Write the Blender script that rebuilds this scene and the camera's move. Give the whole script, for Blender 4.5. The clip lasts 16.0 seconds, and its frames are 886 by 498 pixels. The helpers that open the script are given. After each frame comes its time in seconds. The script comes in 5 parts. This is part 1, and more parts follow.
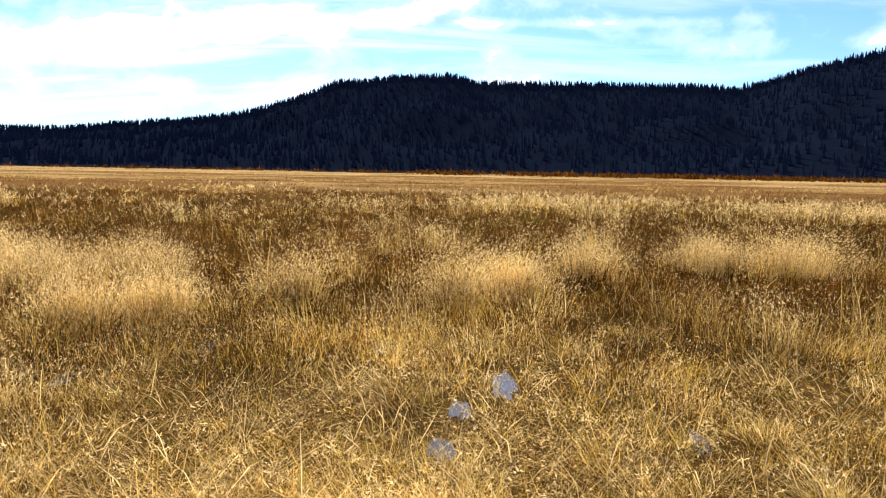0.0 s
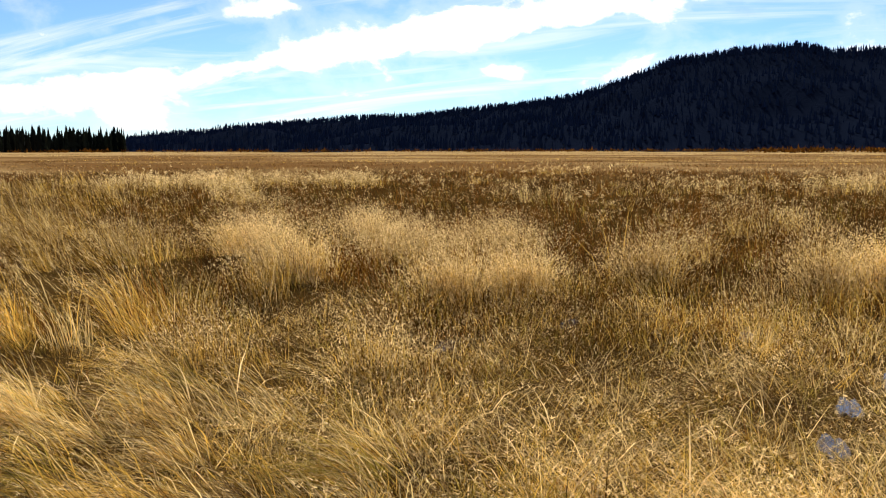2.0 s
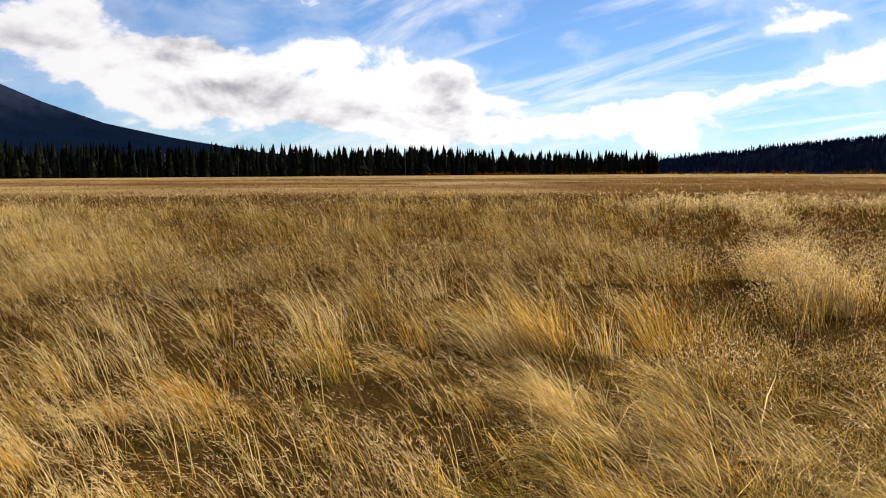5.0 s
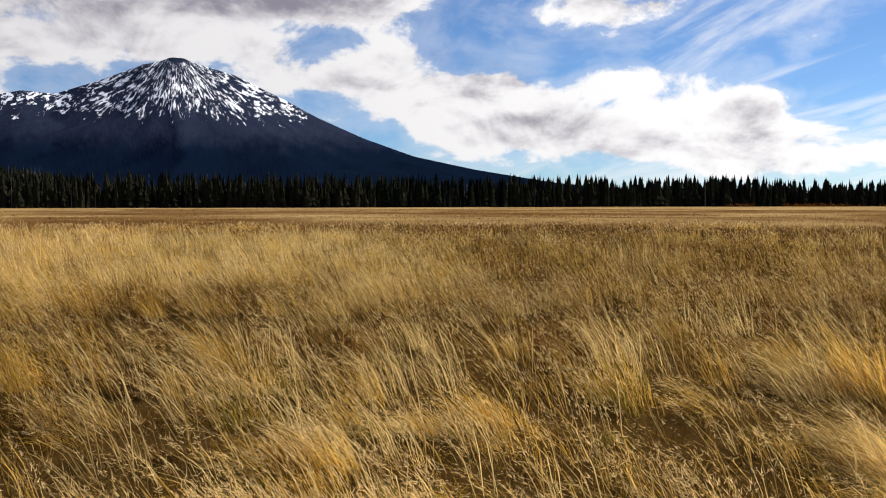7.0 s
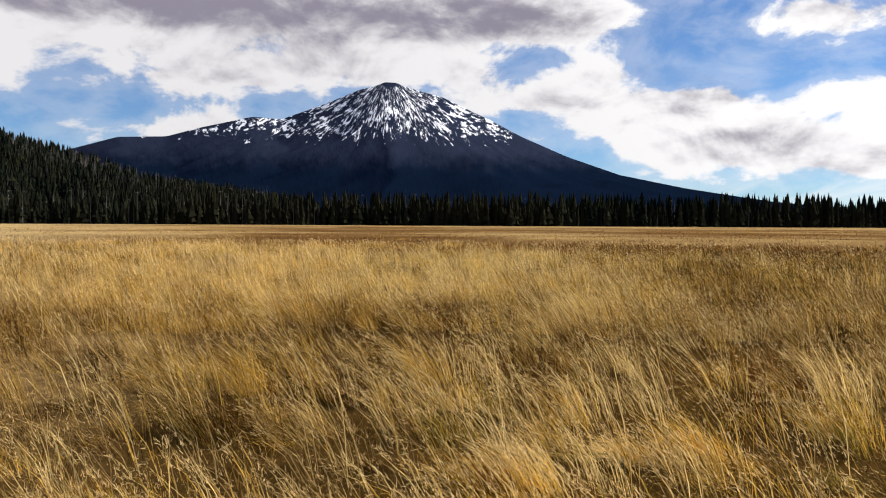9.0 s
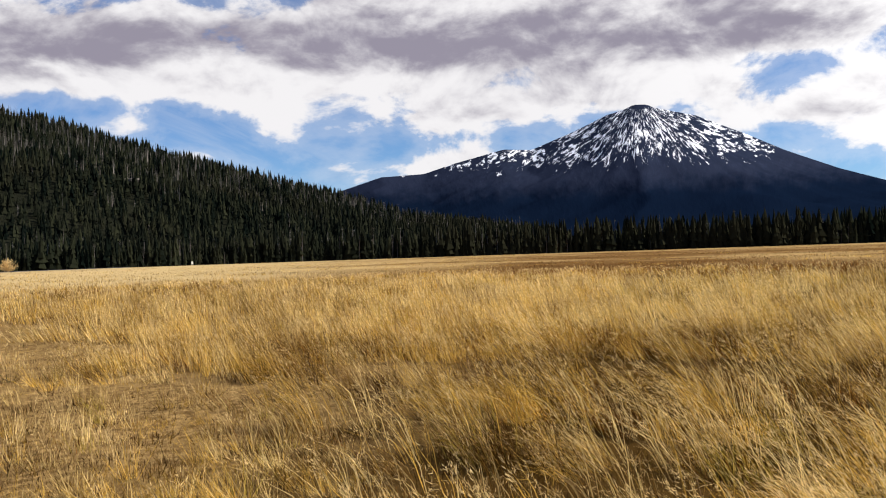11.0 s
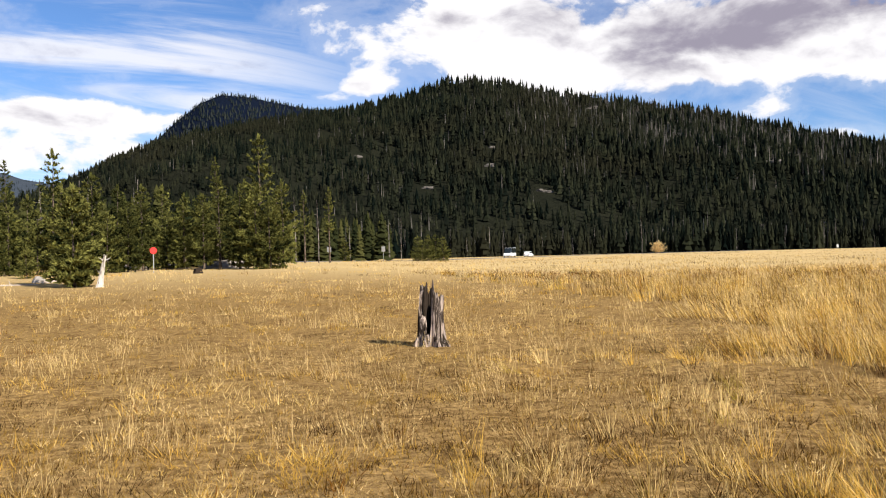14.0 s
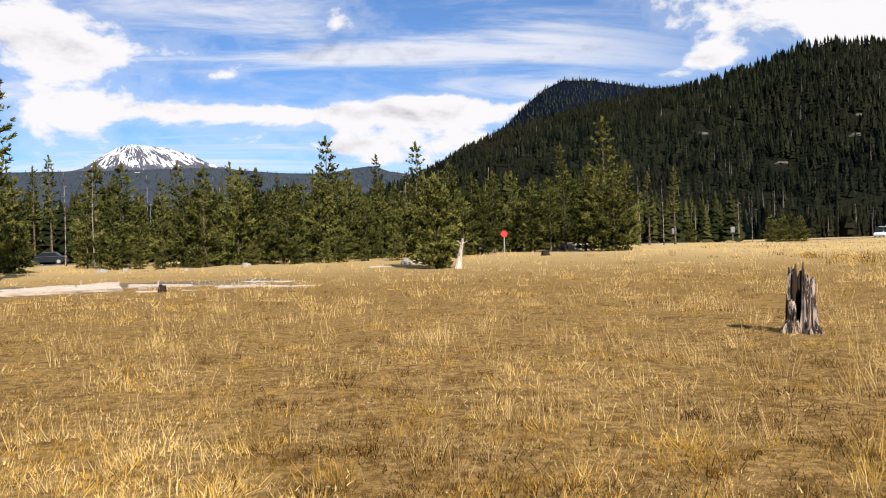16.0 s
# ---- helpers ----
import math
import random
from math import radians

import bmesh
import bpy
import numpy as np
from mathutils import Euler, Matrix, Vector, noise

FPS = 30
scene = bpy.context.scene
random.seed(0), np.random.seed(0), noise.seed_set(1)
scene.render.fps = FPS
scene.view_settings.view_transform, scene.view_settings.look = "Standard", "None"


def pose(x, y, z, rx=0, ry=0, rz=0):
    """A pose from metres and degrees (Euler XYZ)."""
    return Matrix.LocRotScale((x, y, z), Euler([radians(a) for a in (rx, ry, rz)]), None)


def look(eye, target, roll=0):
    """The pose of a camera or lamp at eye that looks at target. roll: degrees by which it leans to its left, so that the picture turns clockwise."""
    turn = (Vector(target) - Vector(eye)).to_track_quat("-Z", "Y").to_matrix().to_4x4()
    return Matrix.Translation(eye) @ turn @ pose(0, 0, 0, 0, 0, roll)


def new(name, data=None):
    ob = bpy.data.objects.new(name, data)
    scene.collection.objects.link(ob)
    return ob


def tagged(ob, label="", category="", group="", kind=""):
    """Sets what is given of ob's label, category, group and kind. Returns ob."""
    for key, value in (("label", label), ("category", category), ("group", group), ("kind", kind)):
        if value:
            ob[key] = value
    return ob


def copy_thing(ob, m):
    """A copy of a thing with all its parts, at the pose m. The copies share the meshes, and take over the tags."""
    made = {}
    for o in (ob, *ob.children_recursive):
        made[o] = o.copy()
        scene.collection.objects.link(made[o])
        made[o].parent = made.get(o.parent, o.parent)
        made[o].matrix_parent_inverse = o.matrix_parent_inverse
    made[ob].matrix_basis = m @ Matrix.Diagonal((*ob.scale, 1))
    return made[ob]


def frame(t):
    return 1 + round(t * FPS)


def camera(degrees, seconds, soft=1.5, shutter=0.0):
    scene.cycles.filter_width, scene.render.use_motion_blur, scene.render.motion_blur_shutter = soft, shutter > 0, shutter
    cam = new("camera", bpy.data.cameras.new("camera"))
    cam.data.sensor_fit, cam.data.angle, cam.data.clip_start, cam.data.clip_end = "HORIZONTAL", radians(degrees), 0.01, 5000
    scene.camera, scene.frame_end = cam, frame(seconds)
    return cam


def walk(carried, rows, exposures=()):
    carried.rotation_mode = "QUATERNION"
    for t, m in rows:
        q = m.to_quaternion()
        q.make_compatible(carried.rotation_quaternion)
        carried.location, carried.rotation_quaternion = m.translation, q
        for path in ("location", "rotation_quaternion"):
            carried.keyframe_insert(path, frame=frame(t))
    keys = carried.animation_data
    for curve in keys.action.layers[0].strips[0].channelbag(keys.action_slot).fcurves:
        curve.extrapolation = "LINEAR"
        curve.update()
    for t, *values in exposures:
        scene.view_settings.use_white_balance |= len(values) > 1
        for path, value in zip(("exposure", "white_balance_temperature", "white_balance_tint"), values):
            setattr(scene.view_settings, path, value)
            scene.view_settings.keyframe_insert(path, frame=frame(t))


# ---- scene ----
cam = camera(54.9, 16.0, soft=1.1)
# seconds, eye x y z, yaw to the left, pitch, lean to the right
ROWS = [
    (0.0, 0.140, 0.247, 1.548, 0.00, -5.15, -1.01),
    (0.5, 0.056, 0.229, 1.550, 4.79, -5.47, 0.09),
    (1.0, -0.029, 0.211, 1.552, 10.25, -5.43, -0.47),
    (1.5, -0.105, 0.165, 1.551, 17.11, -5.48, -0.13),
    (2.0, -0.122, 0.134, 1.551, 22.02, -6.61, 0.09),
    (2.5, -0.132, 0.103, 1.552, 25.74, -7.57, -0.25),
    (3.0, -0.149, 0.074, 1.554, 30.39, -7.36, -0.32),
    (3.5, -0.160, 0.082, 1.553, 35.67, -7.86, -0.60),
    (4.0, -0.140, 0.094, 1.556, 43.16, -6.29, -0.44),
    (4.5, -0.133, 0.089, 1.556, 50.14, -6.22, -0.17),
    (4.7, -0.131, 0.087, 1.558, 52.73, -5.77, 0.11),
    (6.8, -0.149, 0.023, 1.541, 74.27, -3.20, -0.44),
    (7.0, -0.148, 0.019, 1.539, 75.98, -2.98, -0.01),
    (7.5, -0.141, 0.020, 1.543, 82.31, -2.18, -0.69),
    (8.0, -0.145, 0.013, 1.543, 85.09, -0.85, 0.12),
    (8.2, -0.147, 0.014, 1.545, 85.64, -1.50, -0.12),
    (10.3, -0.149, -0.087, 1.552, 100.07, 0.04, 1.31),
    (10.5, -0.145, -0.102, 1.553, 102.00, -0.15, 1.80),
    (11.0, -0.138, -0.128, 1.560, 106.39, 0.30, 1.86),
    (11.5, -0.151, -0.116, 1.558, 113.45, 1.41, 1.46),
    (12.0, -0.176, -0.077, 1.557, 122.04, 1.47, 1.40),
    (12.5, -0.186, -0.038, 1.554, 127.45, 0.69, 0.88),
    (13.0, -0.170, -0.026, 1.552, 134.48, -0.74, 0.44),
    (13.5, -0.156, -0.063, 1.549, 143.11, 0.33, 1.58),
    (14.0, -0.137, -0.081, 1.542, 147.63, 0.35, 1.41),
    (14.5, -0.087, -0.110, 1.540, 152.01, 0.55, 0.86),
    (15.0, -0.031, -0.134, 1.541, 159.39, 0.98, 0.80),
    (15.5, 0.019, -0.153, 1.539, 165.41, 0.21, 1.36),
    (16.0, 0.070, -0.162, 1.538, 170.34, -0.19, 1.89),
]
walk(cam, [(t, pose(x, y, z, 90 + pitch, 0, yaw) @ pose(0, 0, 0, 0, 0, -lean)) for t, x, y, z, yaw, pitch, lean in ROWS],
     [(0, 1.25), (1.2, 1.06), (2.2, 0.76), (3.5, 0.84), (4.5, 0.66), (7, 0.52), (8, 0.55), (11, 0.7), (13.5, 0.92), (15.5, 0.92), (16, 0.79)])
EYE = 1.55

# ---- world, sun ----
SUN_AZ, SUN_EL = 14.0, 34.0          # degrees to the left of +y, above the horizon


def bearing(az):
    a = radians(az)
    return Vector((-math.sin(a), math.cos(a), 0))


class Nodes:
    """Small helper to write node trees."""

    def __init__(self, tree):
        self.tree = tree
        tree.nodes.clear()

    def add(self, kind, **values):
        n = self.tree.nodes.new(kind)
        for k, v in values.items():
            if k in n.inputs.keys():
                self.put(v, n.inputs[k])
        return n

    def put(self, v, socket):
        if hasattr(v, "is_output"):
            self.tree.links.new(v, socket)
        else:
            socket.default_value = v

    def math(self, op, a, b=0.0, c=0.0, clamp=False):
        n = self.tree.nodes.new("ShaderNodeMath")
        n.operation, n.use_clamp = op, clamp
        for v, s in zip((a, b, c), n.inputs):
            self.put(v, s)
        return n.outputs[0]

    def smooth(self, v, lo, hi, a=0.0, b=1.0):
        n = self.tree.nodes.new("ShaderNodeMapRange")
        n.interpolation_type = "SMOOTHSTEP"
        for s, q in zip(n.inputs, (v, lo, hi, a, b)):
            self.put(q, s)
        return n.outputs[0]

    def mix(self, f, a, b, blend="MIX"):
        n = self.tree.nodes.new("ShaderNodeMix")
        n.data_type, n.blend_type = "RGBA", blend
        for v, s in zip((f, a, b), (n.inputs[0], n.inputs[6], n.inputs[7])):
            if not hasattr(v, "is_output") and s.type == "RGBA":
                v = (*v, 1)[:4]
            self.put(v, s)
        return n.outputs[2]

    def noise(self, vec, scale, detail=4.0, rough=0.55, distort=0.0):
        n = self.add("ShaderNodeTexNoise", Vector=vec, Scale=scale, Detail=detail, Roughness=rough, Distortion=distort)
        return n.outputs[0]

    def xyz(self, v):
        n = self.add("ShaderNodeSeparateXYZ")
        self.put(v, n.inputs[0])
        return n.outputs[:]

    def vec(self, x, y, z):
        n = self.add("ShaderNodeCombineXYZ")
        for v, s in zip((x, y, z), n.inputs):
            self.put(v, s)
        return n.outputs[0]


world = bpy.data.worlds.new("sky")
scene.world = world
world.use_nodes = True
W = Nodes(world.node_tree)
sky = W.tree.nodes.new("ShaderNodeTexSky")
sky.sky_type, sky.sun_disc = "NISHITA", False
sky.sun_elevation, sky.sun_rotation = radians(SUN_EL), radians(-SUN_AZ)
sky.altitude, sky.dust_density, sky.ozone_density = 1600, 0.4, 2.0
way = W.tree.nodes.new("ShaderNodeTexCoord").outputs["Generated"]
dx, dy, dz = W.xyz(way)
azim = W.math("MULTIPLY", W.math("ARCTAN2", W.math("MULTIPLY", dx, -1), dy), 57.29578)
azim = W.math("ADD", azim, W.math("MULTIPLY", W.math("LESS_THAN", azim, -100), 360))
elev = W.math("MULTIPLY", W.math("ARCSINE", dz), 57.29578)
lift = W.math("ADD", W.math("MAXIMUM", dz, 0), 0.16)
flat = W.vec(W.math("DIVIDE", dx, lift), W.math("DIVIDE", dy, lift), 0.0)
puffs = W.noise(W.vec(dx, dy, W.math("MULTIPLY", dz, 1.7)), 9.0, 10, 0.58, 0.25)
puffs_up = W.noise(W.vec(dx, dy, W.math("MULTIPLY_ADD", dz, 1.7, 0.022)), 9.0, 6, 0.58, 0.25)
folds = W.noise(W.vec(dx, dy, W.math("MULTIPLY", dz, 2.6)), 6.5, 8, 0.5, 0.15)
layer = W.noise(flat, 1.3, 7, 0.6, 0.5)
fx, fy, _ = W.xyz(flat)
streaks = W.noise(W.vec(W.math("MULTIPLY", fx, 0.45), W.math("MULTIPLY", fy, 1.7), 3.0), 1.5, 7, 0.6, 0.6)
# cloud masses: azimuth, elevation, half widths in degrees, slope along the azimuth, weight, share of grey in the base
CLOUDS = [
    # the long thin bands towards the sun
    (30, 6.2, 24, 1.0, -0.15, 0.75, 0.0), (15, 9.0, 14, 1.6, -0.12, 0.8, 0.0), (41, 7.7, 11, 0.55, -0.16, 0.6, 0.0), (18, 4.6, 11, 1.1, 0.0, 0.55, 0.0),
    (-9, 9.7, 11, 0.35, 0.0, 0.55, 0.0), (-26.5, 8.2, 2.2, 0.8, 0.0, 0.8, 0.0), (18, 5.2, 2.0, 0.5, 0.0, 0.55, 0.0), (50, 2.6, 10, 1.3, 0.0, 0.75, 0.1), (18, 27, 40, 8, 0.0, 0.7, 0.0),
    # heaps between the sun and the cone
    (72.5, 7.6, 3.6, 1.3, 0.0, 0.95, 0.30), (64, 8.0, 3.2, 1.3, 0.0, 1.0, 0.05), (70.5, 5.6, 5.0, 0.7, 0.0, 0.6, 0.75), (58, 5.0, 8, 1.5, 0.0, 0.7, 0.1),
    (64, 12.6, 6.0, 1.3, 0.0, 0.95, 0.1), (64, 4.2, 12, 1.8, 0.0, 0.95, 0.1), (75.5, 7.4, 4.5, 1.3, 0.0, 0.9, 0.25), (84, 8.2, 4.0, 1.3, 0.0, 0.75, 0.2), (74, 5.0, 8, 1.2, 0.0, 0.6, 0.35), (55.5, 6.6, 2.5, 0.7, 0.0, 0.6, 0.1),
    # the grey deck over the cone
    (95, 14.2, 17, 2.4, 0.0, 1.3, 0.55), (112, 14.0, 13, 2.6, 0.0, 1.2, 0.48), (84, 13.4, 6, 1.4, 0.0, 0.5, 0.3), (126.5, 13.6, 5.5, 2.2, 0.0, 0.8, 1.15), (99.5, 14.4, 4.0, 1.0, 0.0, 0.3, 1.2), (111, 13.0, 5.5, 1.0, 0.0, 0.3, 1.1),
    (105, 9.3, 13, 1.5, -0.06, 0.8, 0.1), (118.5, 10.8, 7, 1.2, 0.0, 0.8, 0.1), (109.5, 5.4, 7, 1.1, 0.0, 0.75, 0.05), (122.5, 6.6, 4, 0.8, 0.0, 0.6, 0.0), (104, 6.4, 5, 1.1, 0.0, 0.6, 0.05), (104, 20, 40, 4, 0.0, 0.8, 0.6),
    (88, 12.6, 9, 1.5, 0.0, 0.7, 0.4), (81, 9.4, 7, 1.6, 0.0, 0.45, 0.2), (103, 10.2, 9, 2.0, 0.0, 0.5, 0.25), (73, 6.6, 9, 2.2, 0.0, 0.35, 0.1), (92, 10.0, 6, 1.2, 0.0, 0.5, 0.2),
    # the great heap over the butte
    (146, 14.6, 7, 2.8, 0.0, 1.15, 0.12), (134, 12.2, 9, 2.4, 0.0, 0.9, 0.3), (152.5, 11.2, 3.4, 1.0, -0.12, 1.05, 0.0), (126, 11.4, 5, 1.2, 0.0, 0.6, 0.15), (141, 15.2, 3, 0.6, 0.0, 0.1, 1.6), (140, 13.4, 6, 2.6, 0.0, 0.85, 0.1),
    # thin layers and the heap over the far mountain
    (171, 9.0, 9.5, 0.9, 0.0, 1.0, 0.25), (176, 6.8, 13, 1.2, 0.0, 0.85, 0.05), (162.5, 13.6, 5.5, 3.0, 0.0, -0.45, 0.0), (179, 13.6, 6, 2.4, 0.0, -0.3, 0.0), (194, 12.6, 8.5, 3.6, 0.0, 1.15, 0.0), (180, 9.0, 8, 0.7, 0.0, 0.55, 0.2), (190, 9.2, 5, 1.0, 0.0, 0.7, 0.1), (182, 14.6, 9, 1.2, 0.0, 0.30, 0.1), (184.5, 11.4, 1.2, 0.4, 0.0, 0.5, 0.0),
]
total, grey = 0.0, 0.0
for a, e, wa, we, slope, weight, dark in CLOUDS:
    u = W.math("MULTIPLY_ADD", azim, 1 / wa, -a / wa)
    v = W.math("MULTIPLY_ADD", elev, 1 / we, -e / we)
    if slope:
        v = W.math("MULTIPLY_ADD", u, -slope * wa / we, v)
    q = W.math("MULTIPLY_ADD", u, u, W.math("MULTIPLY", v, v))
    blob = W.math("MULTIPLY", W.math("EXPONENT", W.math("MULTIPLY", q, -1)), weight)
    total = W.math("ADD", total, blob)
    if dark:
        grey = W.math("MULTIPLY_ADD", blob, dark, grey)
body = W.math("MULTIPLY_ADD", puffs, 3.3, W.math("MULTIPLY", layer, 0.8))
dens = W.math("SUBTRACT", W.math("ADD", W.math("SUBTRACT", body, 2.50), total), W.smooth(elev, 20, 45, 0.0, 0.35))
cirrus = W.math("MULTIPLY", W.smooth(streaks, 0.44, 0.68), W.math("ADD", W.math("MULTIPLY", W.smooth(azim, 85, 52, 0.1, 0.5), W.smooth(azim, -12, 14, 0.25, 1.0)), W.smooth(azim, 150, 165, 0.1, 0.7)))
veil = W.math("MULTIPLY", W.smooth(dens, -0.5, 0.1), 0.24)
cover = W.math("MAXIMUM", W.math("MAXIMUM", W.smooth(dens, -0.06, 0.36), veil), cirrus)
# the upper side of each fold is lit, the underside grey
under = W.math("SUBTRACT", puffs_up, puffs)
base = W.math("ADD", W.math("MULTIPLY", W.math("SUBTRACT", folds, 0.5), 1.9), W.math("MULTIPLY", under, 2.2))
base = W.smooth(W.math("ADD", W.math("MULTIPLY_ADD", grey, 0.80, base), W.math("MULTIPLY", W.smooth(dens, 0.2, 1.0), 0.10)), 0.12, 1.05)
sunward = W.add("ShaderNodeVectorMath")
sunward.operation = "DOT_PRODUCT"
W.put(way, sunward.inputs[0])
sunward.inputs[1].default_value = bearing(SUN_AZ) * math.cos(radians(SUN_EL)) + Vector((0, 0, math.sin(radians(SUN_EL))))
lit = W.mix(W.smooth(sunward.outputs["Value"], 0.1, 0.85), (0.56, 0.55, 0.56), (0.76, 0.75, 0.75))
cloud = W.mix(base, lit, (0.195, 0.18, 0.225))
skyc = W.mix(1.0, sky.outputs[0], (0.044, 0.058, 0.076), "MULTIPLY")
final = W.mix(cover, skyc, cloud)
bg = W.add("ShaderNodeBackground", Color=final, Strength=1.0)
out = W.add("ShaderNodeOutputWorld")
W.tree.links.new(bg.outputs[0], out.inputs[0])

sun = new("sun", bpy.data.lights.new("sun", "SUN"))
sun.data.energy, sun.data.angle, sun.data.color = 5.0, radians(0.6), (1.0, 0.93, 0.82)
to_sun = bearing(SUN_AZ) * math.cos(radians(SUN_EL)) + Vector((0, 0, math.sin(radians(SUN_EL))))
sun.matrix_basis = look(to_sun * 50, (0, 0, 0))

# ---- materials ----
def material(name):
    m = bpy.data.materials.new(name)
    m.use_nodes = True
    return m, Nodes(m.node_tree)


def finish(n, shader):
    o = n.add("ShaderNodeOutputMaterial")
    n.tree.links.new(shader, o.inputs[0])


def principled(n, colour, rough=0.9, bump=None, strength=0.4, distance=0.02, **more):
    p = n.add("ShaderNodeBsdfPrincipled", **{"Base Color": colour if hasattr(colour, "is_output") else (*colour, 1), "Roughness": rough, "Specular IOR Level": 0.0, **more})
    if bump is not None:
        b = n.add("ShaderNodeBump", Height=bump, Strength=strength, Distance=distance)
        n.tree.links.new(b.outputs[0], p.inputs["Normal"])
    return p.outputs[0]


def place_coord(n):
    return n.tree.nodes.new("ShaderNodeTexCoord").outputs["Object"]


def island(n):
    return n.tree.nodes.new("ShaderNodeNewGeometry").outputs["Random Per Island"]


def leafy(name, dark, light, through_share=0.4, patch=0.35, patch_col=None, gloss=0.03, toned=False, per_thing=0.0):
    """Thin blades or needles: diffuse with light coming through, a random tone for each piece and patches over the ground."""
    m, n = material(name)
    share = island(n)
    if toned:
        at = n.tree.nodes.new("ShaderNodeAttribute")
        at.attribute_name = "tone"
        share = at.outputs["Fac"]
    if per_thing:
        own = n.tree.nodes.new("ShaderNodeObjectInfo").outputs["Random"]
        share = n.math("MULTIPLY", share, n.math("MULTIPLY_ADD", own, per_thing * 2, 1 - per_thing), clamp=True)
    tone = n.mix(share, dark, light)
    if patch_col:
        f = n.smooth(n.noise(place_coord(n), patch, 3, 0.6), 0.45, 0.62)
        tone = n.mix(n.math("MULTIPLY", f, 0.6), tone, patch_col)
    d = n.add("ShaderNodeBsdfDiffuse", Color=tone)
    t = n.add("ShaderNodeBsdfTranslucent", Color=tone)
    a = n.tree.nodes.new("ShaderNodeMixShader")
    a.inputs[0].default_value = through_share
    n.tree.links.new(d.outputs[0], a.inputs[1])
    n.tree.links.new(t.outputs[0], a.inputs[2])
    g = n.add("ShaderNodeBsdfGlossy", Roughness=0.45, Color=(1, 0.95, 0.85, 1))
    b = n.tree.nodes.new("ShaderNodeMixShader")
    b.inputs[0].default_value = gloss
    n.tree.links.new(a.outputs[0], b.inputs[1])
    n.tree.links.new(g.outputs[0], b.inputs[2])
    finish(n, b.outputs[0])
    return m


STRAW = leafy("straw_blades", (0.150, 0.075, 0.012), (0.96, 0.71, 0.29), 0.45, toned=True, gloss=0.008)
GOLD = leafy("gold_blades", (0.050, 0.022, 0.003), (0.80, 0.49, 0.090), 0.45, toned=True, gloss=0.004)
BROWN = leafy("brown_stems", (0.026, 0.010, 0.0015), (0.23, 0.088, 0.012), 0.3, toned=True, gloss=0.0)
OLIVE = leafy("olive_blades", (0.034, 0.025, 0.004), (0.50, 0.36, 0.058), 0.45, toned=True, gloss=0.004)
HEAD = leafy("seed_heads", (0.28, 0.165, 0.055), (0.92, 0.68, 0.32), 0.5, toned=True, gloss=0.0)
GRASSES = [STRAW, GOLD, BROWN, OLIVE, HEAD]

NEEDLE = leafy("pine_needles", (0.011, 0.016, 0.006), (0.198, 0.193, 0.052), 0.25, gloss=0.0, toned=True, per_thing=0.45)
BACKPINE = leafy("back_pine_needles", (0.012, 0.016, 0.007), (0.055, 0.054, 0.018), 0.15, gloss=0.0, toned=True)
# distance haze in the needle colour: paler and bluer than the nearer woods
KNOBPINE = leafy("hazed_far_needles", (0.010, 0.015, 0.015), (0.034, 0.038, 0.034), 0.0, gloss=0.0, toned=True)
# haze over the backlit ridge, put into the needles as navy blue
RIDGEPINE = leafy("hazed_ridge_needles", (0.010, 0.017, 0.036), (0.014, 0.021, 0.044), 0.0, gloss=0.0, toned=True)
# needle colour darkened in place of the cloud shadow lying over the woods
FOREST = leafy("shaded_forest_needles", (0.003, 0.005, 0.004), (0.021, 0.023, 0.013), 0.05, 0.006, (0.018, 0.017, 0.010), gloss=0.0, toned=True)
SNAG = leafy("dead_wood_grey", (0.045, 0.040, 0.037), (0.20, 0.18, 0.165), 0.0, gloss=0.0, toned=True)


